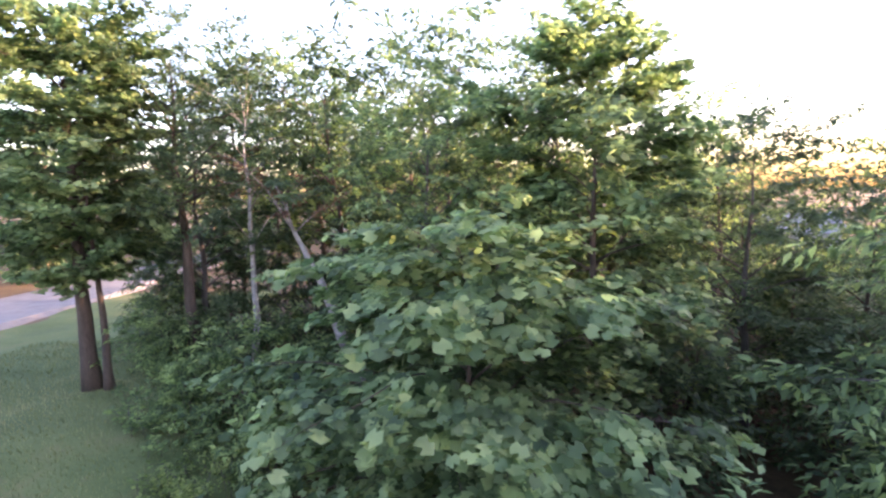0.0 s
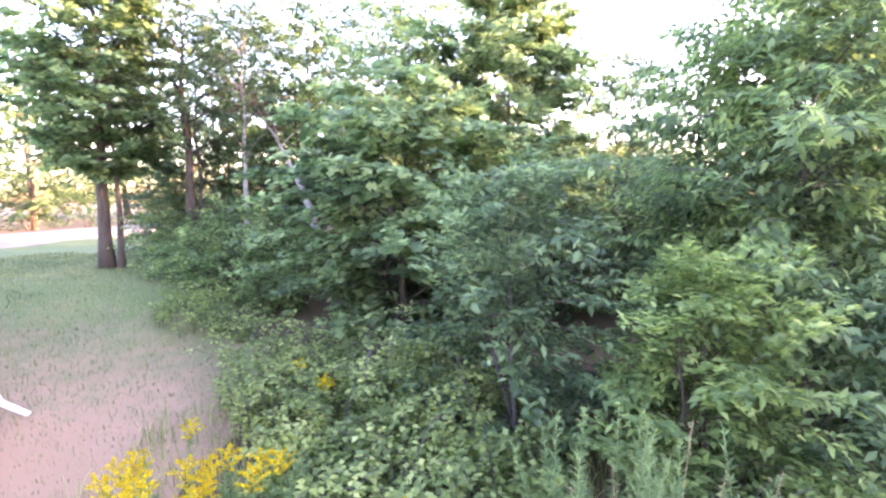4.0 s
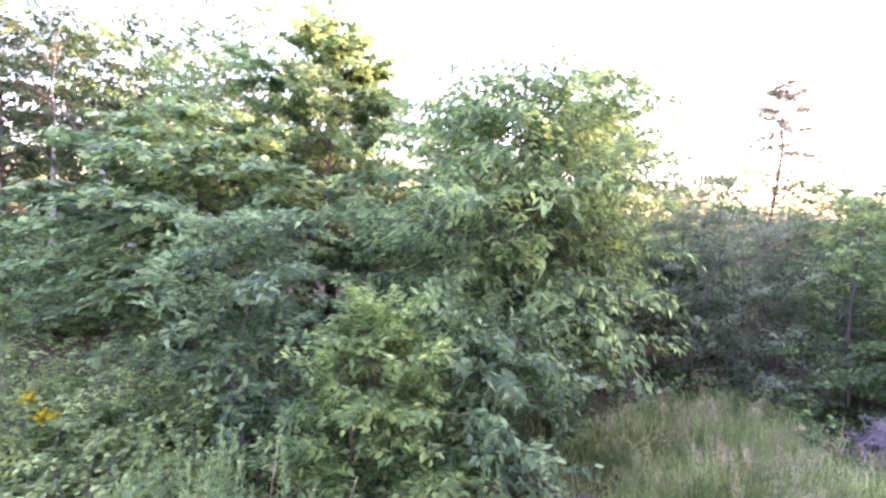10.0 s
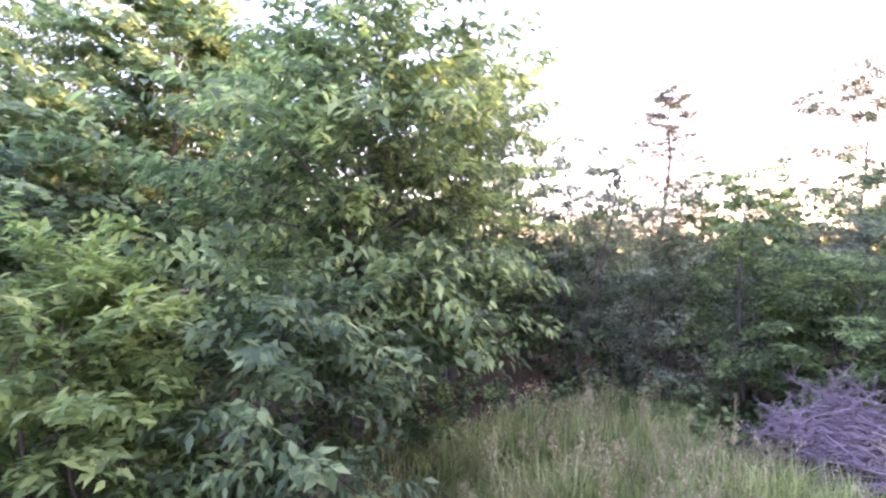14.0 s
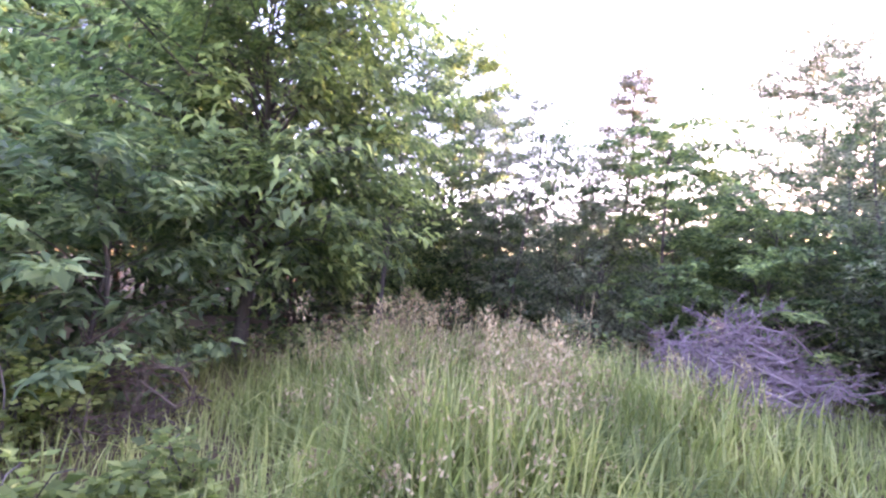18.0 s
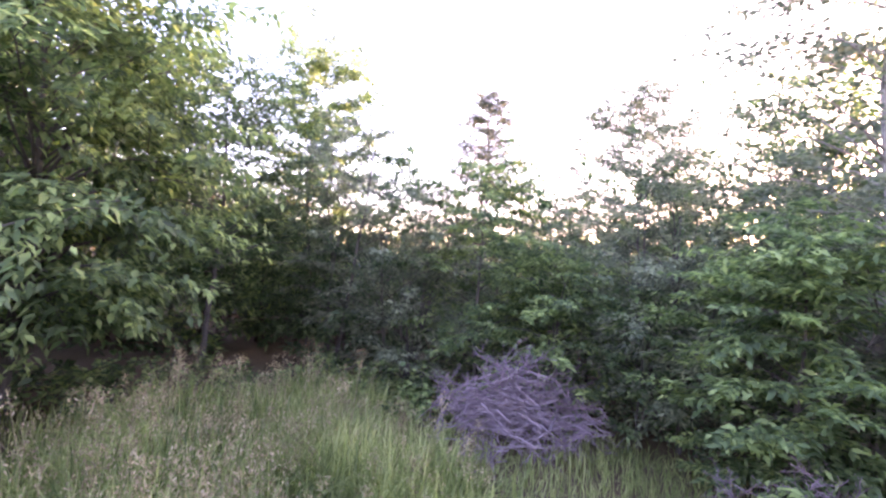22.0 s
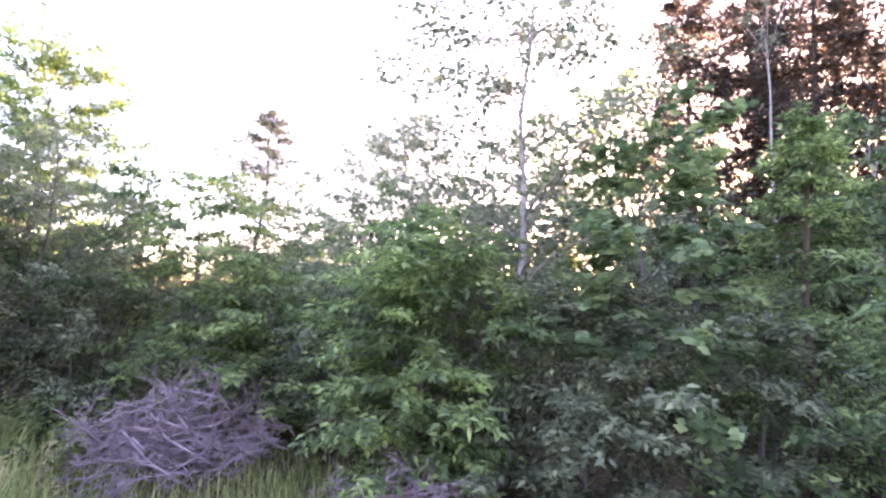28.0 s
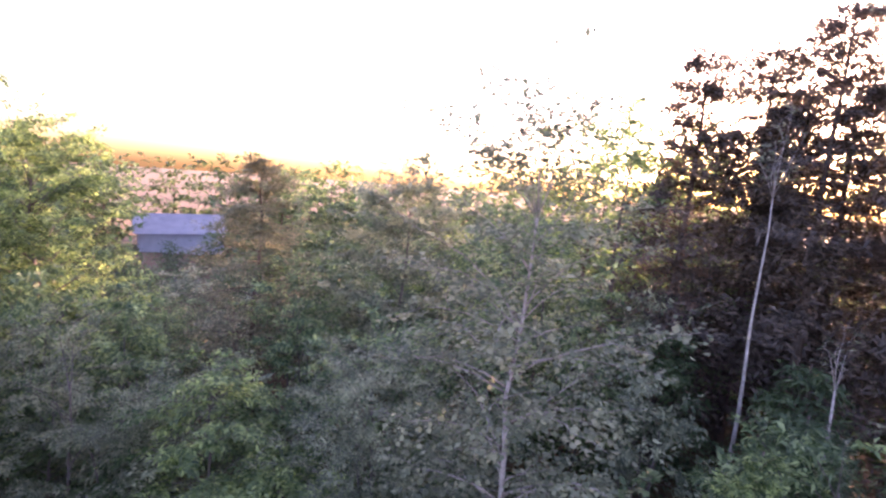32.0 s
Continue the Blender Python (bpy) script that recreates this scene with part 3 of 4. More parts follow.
# verge shrubs and saplings
plant("ash_sapling", (2.0, 2.75), "dense dark-green sapling with pointed leaves", "tree", seed=21, h=3.8, clear=0.08, radius=1.1, profile=DOME, limbs=30, twigs=8, leaves=9,
      size=0.135, girth=0.035, leaf_mat=CHERRY, bark=GREYBARK, up=38, stems=2)
plant("young_shrub", (3.5, 1.5), "bright yellow-green shrub with upright shoots", "shrub", seed=22, h=2.75, clear=0.1, radius=0.92, profile=DOME, limbs=38, twigs=9,
      leaves=11, size=0.11, girth=0.016, leaf_mat=LIME, bark=BARK, up=52, stems=3)
plant("ash_tree", (6.25, 3.9), "dense broad tree with drooping leafy branches", "tree", seed=23, h=6.35, clear=0.21, radius=2.5, profile=DOME, limbs=74, twigs=11, leaves=12,
      size=0.155, girth=0.1, leaf_mat=ASH, bark=GREYBARK, up=34, hang=0.7, droop=0.35, layer=0.3)
plant("ash_sapling", (5.1, 1.6), "low leafy sapling under the broad tree", "tree", seed=24, h=2.6, clear=0.06, radius=1.1, profile=DOME, limbs=26, twigs=8, leaves=10,
      size=0.13, girth=0.03, leaf_mat=CHERRY, bark=GREYBARK, up=25, hang=0.7, stems=2)
plant("slender_tree", (11.2, 5.3), "slender small-leaved tree with many thin stems", "tree", seed=25, h=5.6, clear=0.2, radius=1.05, profile=EGG, limbs=30, twigs=7,
      leaves=16, size=0.07, girth=0.04, leaf_mat=WILLOW, bark=GREYBARK, up=50, stems=3)
# darker oak leaf colour here too: the shade is put into the leaves
plant("ash_tree", (8.9, 6.4), "leafy young tree in the shade behind the broad tree", "tree", seed=26, h=6.3, clear=0.34, radius=2.0, limbs=36, twigs=8, leaves=13, size=0.12,
      girth=0.06, leaf_mat=OAK, bark=GREYBARK)
plant("willow_shrub", (12.1, 3.9), "grey-green willow shrub among the saplings", "shrub", "willow shrubs", seed=27, h=4.3, clear=0.05, radius=1.5, profile=VASE, limbs=34, twigs=9, leaves=15,
      size=0.09, shape="lance", girth=0.03, leaf_mat=WILLOW, bark=GREYBARK, up=55, stems=4)
plant("alder_shrub", (13.7, 1.5), "layered green alder shrub behind the brush pile", "shrub", "alder shrubs", seed=28, h=3.0, clear=0.05, radius=1.6, profile=DOME,
      limbs=36, twigs=9, leaves=11, size=0.11, shape="oval", layer=0.6, girth=0.03, leaf_mat=ASH, bark=GREYBARK, up=20, flat=0.25, stems=2)
plant("alder_shrub", (13.2, -2.2), "broad green alder shrub beside the brush pile", "shrub", "alder shrubs", seed=29, h=3.3, clear=0.05, radius=1.3, profile=DOME,
      limbs=40, twigs=10, leaves=11, size=0.11, shape="oval", layer=0.6, girth=0.03, leaf_mat=ASH, bark=GREYBARK, up=22, flat=0.3, stems=2)
plant("maple_sapling", (14.4, -4.5), "maple sapling with large pale leaves", "tree", seed=30, h=4.4, clear=0.2, radius=0.95, limbs=22, twigs=6, leaves=8, size=0.115,
      shape="maple", girth=0.035, leaf_mat=CHERRY, bark=GREYBARK, up=30)
plant("aspen_tree", (14.6, -2.6), "tall thin aspen with a pale trunk and an airy crown", "tree", seed=31, h=10.2, clear=0.27, radius=1.75, profile=EGG, limbs=50, twigs=9,
      leaves=7, size=0.09, shape="round", clump=0.34, girth=0.065, inner=0.3, leaf_mat=ASPEN, bark=PALEBARK, up=50)
plant("willow_shrub", (14.6, 0.1), "grey-green willow shrub among the saplings", "shrub", "willow shrubs", seed=32, h=5.0, clear=0.08, radius=1.9, profile=VASE, limbs=36, twigs=9, leaves=15,
      size=0.1, shape="lance", girth=0.04, leaf_mat=WILLOW, bark=GREYBARK, up=50, stems=4)
plant("willow_shrub", (14.3, -3.6), "blue-grey willow shrub under the aspen", "shrub", "willow shrubs", seed=33, h=2.5, clear=0.08, radius=1.5, profile=VASE, limbs=32, twigs=9, leaves=15,
      size=0.1, girth=0.04, leaf_mat=WILLOW, bark=GREYBARK, up=45, stems=4)
plant("young_spruce", (16.2, -5.7), "dense young dark-green tree", "tree", seed=34, h=5.0, clear=0.05, radius=1.75, profile=CONE, limbs=44, twigs=8, leaves=15, size=0.08,
      girth=0.06, leaf_mat=ASH, bark=BARK, up=8, flat=0.3)
plant("pine_tree", (17.6, 8.8), "lone pine with an open layered crown", "tree", seed=35, h=8.8, clear=0.16, radius=2.7, profile=FIR, limbs=52, twigs=8, leaves=20, size=0.14,
      shape="lance", girth=0.1, leaf_mat=PINE, bark=BARK, up=18, flat=0.35)
birch = plant("birch_tree", (20.2, 4.5), "tall airy tree behind the shrubs", "tree", seed=36, h=9.0, clear=0.12, radius=2.5, limbs=40, twigs=10, leaves=24, size=0.11, girth=0.08,
      leaf_mat=ASPEN, bark=GREYBARK, up=42)
plant("poplar_tree", (12.4, 10.6), "tall tree with its top in the evening sun", "tree", seed=37, h=9.6, clear=0.08, radius=2.4, limbs=50, twigs=9, leaves=20, size=0.14,
      girth=0.12, leaf_mat=ASH, bark=GREYBARK, up=45)
plant("young_beech", (13.0, 2.7), "bright green layered young tree in the thicket", "tree", seed=38, h=4.8, clear=0.12, radius=1.5, profile=DOME, limbs=26, twigs=8, leaves=13, size=0.12,
      girth=0.04, leaf_mat=ASH, bark=GREYBARK, up=24, flat=0.3, layer=0.6)
plant("dead_sapling", (9.1, 7.0), "thin bare dead sapling in the shade", "tree", seed=49, h=2.6, clear=0.6, radius=0.35, limbs=6, twigs=3, leaves=0, size=0.05,
      girth=0.02, leaf_mat=RUST, bark=PALEBARK, bend=0.04)
# an added conifer: rust needle colour stands in for sun on the grove's edge
plant("sun_toned_conifer", (24.2, -3.0), "added conifer, its rust-brown needles standing in for sunlit ones", "tree", seed=39, h=8.5, clear=0.15, radius=1.5, profile=FIR, limbs=30, twigs=6, leaves=7, size=0.16, shape="needle",
      girth=0.09, leaf_mat=RUST, bark=BARK, up=5, flat=0.35)


def spread(src, x, y, turn, scale=1.0, drop=0.05, tall=1.0):
    """A copy of a planted thing on the ground at x, y."""
    m = Matrix.LocRotScale((x, y, float(ground_z(x, y)) - drop), Euler((0, 0, turn)), (scale, scale, scale * tall))
    return copy_thing(src, m)


def conifer(x, y, h, r, seed, clear=0.14):
    return plant("conifer_tree", (x, y), "tall dark conifer with a bare lower trunk", "tree", "conifers of the grove", seed=seed, h=h, clear=clear, radius=r, profile=FIR,
                 limbs=64, twigs=8, leaves=13, size=0.23, shape="lance", girth=0.17, leaf_mat=NEEDLE, bark=BARK, up=12, flat=0.35, bend=0.03, clump=0.22, wood=False)


grove = [conifer(25.0, -2.9, 12.8, 2.1, 40), conifer(25.0, -9.0, 14.8, 2.8, 41), conifer(25.4, -6.1, 13.9, 2.6, 42, 0.25)]
rng = random.Random(3)
for x, y, k in ((25.2, -10.8, 1), (26.5, -4.5, 0), (28.0, -6.8, 2), (25.5, -12.5, 1), (22.2, -13.2, 0), (19.0, -13.5, 2), (29.0, -12.0, 1), (31.5, -9.0, 2), (27.5, -16.0, 0), (23.6, -12.4, 1), (20.4, -13.2, 0),
                (32.0, -5.0, 0)):
    spread(grove[k], x, y, rng.uniform(0, 6), rng.uniform(0.9, 1.12))
plant("leaning_birch", (21.1, -9.1), "white birch leaning across the conifers", "tree", seed=45, h=16.0, clear=0.75, radius=0.8, limbs=7, twigs=6, leaves=3, size=0.12,
      lean=(0.01, 0.19), girth=0.13, leaf_mat=ASPEN, bark=PALEBARK, bend=0.02)
plant("leaning_birch", (20.3, -6.85), "white birch stump with a broken top", "tree", seed=46, h=6.3, clear=0.85, radius=0.4, limbs=4, twigs=3, leaves=1, size=0.1,
      lean=(0.0, 0.02), girth=0.1, leaf_mat=ASPEN, bark=PALEBARK, bend=0.02)
plant("slim_birch", (22.0, -5.15), "thin pale birch trunk before the conifers", "tree", seed=47, h=11.0, clear=0.8, radius=0.5, limbs=6, twigs=3, leaves=2, size=0.1,
      girth=0.06, leaf_mat=ASPEN, bark=PALEBARK, bend=0.03)

# ---- filling trees of the wood, copied from a few grown ones ----
fills = [plant("wood_tree", (-3.0, 15.5), "leafy tree deep in the wood", "tree", "trees of the wood", seed=50, h=10.2, clear=0.18, radius=2.9, limbs=30, twigs=6, leaves=8, size=0.22,
               girth=0.12, leaf_mat=OAK, bark=BARK, wood=False),
         plant("wood_tree", (0.5, 14.0), "leafy tree deep in the wood", "tree", "trees of the wood", seed=51, h=11.2, clear=0.22, radius=3.0, limbs=30, twigs=6, leaves=8, size=0.22,
               girth=0.13, leaf_mat=CHERRY, bark=GREYBARK, wood=False),
         plant("wood_tree", (5.0, 14.0), "leafy tree deep in the wood", "tree", "trees of the wood", seed=52, h=9.4, clear=0.15, radius=2.8, limbs=30, twigs=6, leaves=8, size=0.22,
               girth=0.12, leaf_mat=LIME, bark=BARK, wood=False)]
for x, y, k, f in ((-7.0, 15.0, 1, 0.85), (-7.2, 18.2, 0, 0.85), (-4.0, 17.0, 2, 0.95), (-0.8, 17.2, 0, 1.0), (4.0, 19.6, 0, 1.0), (3.6, 15.0, 1, 0.95), (11.2, 15.0, 2, 0.6), (9.6, 11.0, 0, 0.66), (-5.5, 19.0, 1, 1.0), (-2.2, 19.5, 2, 1.05), (2.2, 17.0, 2, 1.0), (2.8, 12.6, 0, 0.9), (7.4, 13.2, 1, 0.72), (9.3, 15.0, 0, 0.6), (7.0, 18.0, 2, 0.65),
                   (10.5, 20.0, 2, 0.7),
                   (29.0, 1.5, 2, 1.2), (26.5, -0.6, 1, 1.1), (31.0, 4.5, 0, 1.05), (33.0, -1.5, 2, 1.2), (24.0, 4.8, 2, 0.75), (21.5, 1.0, 1, 0.72), (29.5, -3.0, 0, 0.6), (33.5, -7.2, 1, 0.65), (36.0, -10.5, 0, 0.7), (34.0, -14.0, 2, 0.7), (29.5, -10.4, 0, 0.55), (27.0, -4.4, 1, 0.55), (37.0, -3.0, 0, 0.8), (38.0, -6.8, 2, 0.75)):
    spread(fills[k], x, y, rng.uniform(0, 6), f * rng.uniform(0.94, 1.06))

# shade-grown shrubs filling the wood's edge and the thicket to the conifers
low = [plant("wood_shrub", (-4.0, 10.2), "dark leafy shrub under the trees", "shrub", "shrubs under the trees", seed=60, h=2.3, clear=0.05, radius=1.4, profile=DOME, limbs=22, twigs=7, leaves=7,
             size=0.14, girth=0.03, leaf_mat=ASH, bark=BARK, up=30, stems=3, wood=False),
       plant("wood_shrub", (-0.2, 8.2), "dark leafy shrub under the trees", "shrub", "shrubs under the trees", seed=61, h=2.9, clear=0.05, radius=1.4, profile=EGG, limbs=24, twigs=7, leaves=7,
             size=0.13, girth=0.03, leaf_mat=OAK, bark=BARK, up=35, stems=3, wood=False),
       plant("thicket_shrub", (17.8, 1.9), "grey-green shrub in the thicket", "shrub", "shrubs of the thicket", seed=62, h=3.6, clear=0.05, radius=1.5, profile=VASE, limbs=20, twigs=8, leaves=7,
             size=0.15, girth=0.03, leaf_mat=WILLOW, bark=GREYBARK, up=50, stems=4, wood=False),
       plant("thicket_shrub", (14.6, 3.4), "bright green shrub in the thicket", "shrub", "shrubs of the thicket", seed=63, h=3.5, clear=0.05, radius=1.35, profile=DOME, layer=0.5, flat=0.3, limbs=20, twigs=8, leaves=7,
             size=0.13, girth=0.03, leaf_mat=CHERRY, bark=GREYBARK, up=35, stems=2, wood=False)]
for x, y, k, f in ((-6.8, 13.0, 0, 0.8), (-5.6, 10.9, 0, 0.62), (-3.0, 8.6, 0, 0.5), (-2.6, 9.6, 0, 0.7), (1.2, 8.9, 1, 1.1), (3.9, 9.0, 1, 1.1),
                   (7.6, 9.0, 1, 1.3), (9.6, 9.2, 0, 1.3), (11.2, 9.8, 1, 1.2), (-0.2, 11.6, 1, 0.9), (5.8, 11.2, 0, 1.3), (11.6, 5.6, 1, 1.1), 
                   (13.0, 6.2, 3, 1.0), (15.4, 6.4, 2, 0.9), (13.9, 0.0, 3, 0.75), (16.6, -0.9, 2, 1.0), (18.6, -0.6, 2, 1.05), (17.2, -6.2, 3, 1.0), (19.0, -3.6, 2, 0.95), (18.8, -8.0, 3, 0.9),
                   (20.0, 3.2, 3, 1.1), (19.4, 6.4, 2, 1.1), (22.0, 6.8, 3, 1.0), (17.4, 5.2, 3, 0.95), (22.6, -2.4, 2, 1.05), (24.6, 1.6, 3, 1.2), (14.0, -6.6, 3, 0.8), (13.6, -8.6, 0, 0.9),
                   (16.0, -9.6, 1, 1.2), (12.6, -10.6, 1, 1.0), (17.8, -11.6, 0, 1.3), (14.4, 9.6, 3, 1.1), (17.8, 11.4, 2, 1.1), (21.0, 10.6, 3, 1.2), (24.6, 10.0, 2, 1.2), (26.8, 6.0, 3, 1.3),
                   (14.2, -0.6, 2, 0.85), (16.4, 3.0, 2, 0.9), (12.0, 3.6, 2, 0.75), (15.8, -5.2, 2, 0.8), (11.4, 7.4, 3, 1.0), (20.8, -1.4, 3, 1.0), (15.0, 12.4, 1, 1.1), (20.6, -7.0, 2, 0.8), (19.6, -5.6, 3, 0.9), (21.6, -9.6, 1, 0.9), (18.2, -9.8, 2, 0.9), (23.0, -11.0, 0, 1.0), (-7.8, 14.2, 0, 0.9), (-5.4, 13.6, 1, 0.8), (-3.6, 12.6, 0, 0.9), (-2.9, 11.4, 1, 0.6), (18.2, 14.0, 3, 1.2), (13.6, 14.6, 2, 1.2), (21.4, 13.6, 2, 1.3), (16.4, 16.4, 3, 1.3), (19.6, 17.6, 2, 1.2), (14.6, 19.0, 0, 1.6), (12.0, 17.0, 3, 1.2)):
    spread(low[k], x, y, rng.uniform(0, 6), f * rng.uniform(0.9, 1.08), 0.05, (rng.uniform(0.95, 1.7) if y < 10 else 0.75) if k > 1 else 1.0)

hem = plant("hemlock_sapling", (-8.0, 15.4), "young dark layered conifer at the wood's edge", "tree", "young conifers of the wood", seed=64, h=3.6, clear=0.04, radius=1.6, profile=CONE,
             limbs=30, twigs=7, leaves=9, size=0.15, shape="lance", girth=0.05, leaf_mat=OAK, bark=BARK, up=6, flat=0.3, layer=0.6, wood=False)
for x, y, f in ((-6.6, 15.8, 1.1), (-5.2, 16.6, 1.2), (-3.6, 14.6, 1.0), (-9.6, 17.2, 1.1), (-2.2, 15.2, 1.2), (0.6, 13.0, 1.1), (5.4, 13.4, 1.2), (8.4, 11.6, 1.2), (19.4, -6.4, 1.3), (20.2, -8.6, 1.4),
                (18.4, -8.4, 1.2), (21.6, -6.4, 1.3), (22.6, -3.2, 1.3), (17.6, -10.0, 1.2)):
    spread(hem, x, y, rng.uniform(0, 6), f, 0.05, rng.uniform(0.95, 1.2))

# ---- far thicket and tree line ----
young = plant("thicket_tree", (16.2, 1.6), "young tree standing out of the thicket", "tree", "young trees of the thicket", seed=48, h=5.4, clear=0.12, radius=1.5, limbs=22, twigs=7, leaves=8,
              size=0.14, girth=0.05, leaf_mat=CHERRY, bark=GREYBARK, up=42, wood=False)
for x, y, f in ((17.6, 6.6, 1.1), (21.2, -0.2, 1.35), (22.6, 4.4, 1.25), (18.4, 0.4, 1.0), (15.8, 11.0, 0.7)):
    spread(young, x, y, rng.uniform(0, 6), f)
clump = plant("far_shrub", (27.0, 13.5), "distant bushy growth in the thicket", "shrub", "far thicket", seed=69, h=4.2, clear=0.03, radius=2.6, profile=DOME, limbs=13, twigs=6, leaves=2.8,
              size=0.46, girth=0.05, leaf_mat=OAK, bark=BARK, clump=0.35, stems=2, wood=False)
for i in range(11):
    for j in range(9):
        x, y = 23 + i * 3.4 + rng.uniform(-1.5, 1.5), -22 + j * 7.5 + 3.7 * (i % 2) + rng.uniform(-1.8, 1.8)
        view = (x - 8.5) * 0.901 - (y + 6) * 0.433
        if math.hypot(x - 33, y - 44) > 10 and math.hypot(x - 8, y + 6) > 17:
            spread(clump, x, y, rng.uniform(0, 6), rng.uniform(0.75, 1.35) if not -6.5 < view < 3.5 else 0.5)

for i in range(46):
    x, y = rng.uniform(13, 32), rng.uniform(17, 42)
    if math.hypot(x - 32.5, y - 46) > 8 and abs((x - 8.5) * 0.901 - (y + 6) * 0.433 + 1.2) < 14:
        near_line = -6.5 < (x - 8.5) * 0.901 - (y + 6) * 0.433 < 3.0
        spread(clump, x, y, rng.uniform(0, 6), rng.uniform(0.38, 0.5) if near_line else rng.uniform(0.75, 1.3))
for x, y in ((-25.5, 12), (-27, 16), (-25, 20.5), (-26, 25), (-24, 29.5), (-22, 32), (-29, 19), (-30, 25.5), (-19, 36), (-15, 38), (-28, 8)):
    spread(clump, x, y, rng.uniform(0, 6), rng.uniform(0.6, 0.8))
ring = [plant("far_tree", (-24.0, 30.0), "distant leafy tree across the road", "tree", "far tree line", seed=70, h=9, clear=0.12, radius=3.4, limbs=16, twigs=5, leaves=3.2, size=0.7,
              girth=0.2, leaf_mat=OAK, bark=BARK, clump=0.3, wood=False),
        plant("far_tree", (60.0, 52.0), "distant leafy tree on the far side of the thicket", "tree", "far tree line", seed=71, h=10.5, clear=0.1, radius=3.0, limbs=16, twigs=5, leaves=3.2, size=0.7,
              girth=0.2, leaf_mat=CHERRY, bark=BARK, clump=0.3, wood=False)]
for i in range(110):
    a = radians(-80 + i * 2.6)
    d = rng.uniform(56, 62) if i % 2 else rng.uniform(68, 80)
    x, y = 4 + d * math.sin(a), d * math.cos(a)
    if math.hypot(x - 33, y - 45) > 9 and (58 < i * 2.6 < 182 or i % 3 == 0):
        spread(ring[i % 2], x, y, rng.uniform(0, 6), rng.uniform(1.3, 1.9) if i * 2.6 < 85 else rng.uniform(0.95, 1.2) if i * 2.6 < 150 else rng.uniform(1.15, 1.6))
for i in range(40):
    a, d = radians(8 + i * 2.0 + rng.uniform(-0.8, 0.8)), rng.uniform(48, 58)
    x, y = 8.5 + d * math.sin(a), -6 + d * math.cos(a)
    if math.hypot(x - 32.5, y - 46) > 8:
        spread(ring[i % 2], x, y, rng.uniform(0, 6), rng.uniform(0.7, 1.0))
for x, y in ((-28, 22), (-31, 30), (-17, 37), (-36, 23), (-29, 11)):
    spread(ring[0], x, y, rng.uniform(0, 6), rng.uniform(0.55, 0.8))


# ---- undergrowth on the verge ----
def build_bramble(name, label, spots, seed, n, size, mat, top):
    """Low leafy plants: short bent canes with leaves in threes, over a patch of ground."""
    rng = np.random.default_rng(seed)
    P, A, N, S = [], [], [], []
    canes = Tubes()
    for cx, cy, rx, ry, share, hh in spots:
        m = int(n * share)
        for _ in range(m):
            r, a = math.sqrt(rng.uniform()), rng.uniform(0, 6.28)
            x, y = cx + rx * r * math.cos(a), cy + ry * r * math.sin(a)
            z = float(ground_z(x, y))
            h = hh * (rng.uniform(0.4, 1.0) + 0.5 * (rng.uniform() > 0.86)) * (1.1 - 0.35 * r)
            az = rng.uniform(0, 6.28)
            out = h * rng.uniform(0.2, 0.6)
            q = np.array([0, 0.4, 0.75, 1.0])
            path = np.column_stack([x + out * q ** 2 * math.cos(az), y + out * q ** 2 * math.sin(az), z - 0.03 + h * np.array([0, 0.6, 0.95, 1.0])])
            canes.add(path, 0.006 * (1 - 0.7 * q) + 0.0015, 3)
            k = rng.integers(9, 17)
            w = rng.uniform(0.25, 1.05, k)
            pos = np.column_stack([np.interp(w, q, path[:, c]) for c in range(3)])
            for rep in range(3):
                b = rng.uniform(0, 6.28, k)
                ax = np.column_stack([np.cos(b), np.sin(b), rng.uniform(-0.5, 0.5, k)])
                P.append(pos + ax * rng.uniform(0.02, 0.09, (k, 1)))
                A.append(ax)
                N.append(np.column_stack([0.2 * np.cos(b), 0.2 * np.sin(b), np.ones(k)]) + rng.normal(0, 0.35, (k, 3)))
                S.append(size * rng.uniform(0.6, 1.25, k))
    v, t = leaf_arrays("round", np.concatenate(P), np.concatenate(A), np.concatenate(N), np.concatenate(S))
    root = thing(name, (0, 0, 0), label, top, kind="stuff")
    put("canes", canes.mesh(name + "_canes", GREYBARK), root)
    put("leaves", mesh_of(name + "_leaves", v, t, mat), root)


build_bramble("bramble_patch", "tangle of bright green bramble leaves on the verge",
              [(0.5, 1.5, 1.7, 1.4, 0.32, 0.8), (0.1, 3.4, 1.9, 1.3, 0.27, 1.25), (-1.3, 4.6, 1.1, 1.1, 0.12, 1.1), (4.1, 0.8, 1.1, 0.8, 0.14, 0.8), (5.85, -0.5, 0.3, 0.25, 0.02, 0.3), (5.2, -0.85, 0.35, 0.3, 0.025, 0.35),
               (-3.6, 8.0, 1.4, 1.5, 0.07, 0.7)], 80, 1600, 0.075, BRAMBLE, "brambles")
build_bramble("wood_floor_plants", "dark leafy plants on the shaded wood floor",
              [(1.6, 4.6, 2.4, 1.2, 0.12, 0.7), (7.6, 4.4, 2.4, 1.6, 0.14, 0.55), (-5.0, 11.5, 2.0, 2.4, 0.15, 0.8), (11.6, 3.4, 1.8, 2.0, 0.12, 0.6), (13.4, -6.4, 2.0, 1.8, 0.3, 0.75)],
              81, 850, 0.1, ASH, "plants")
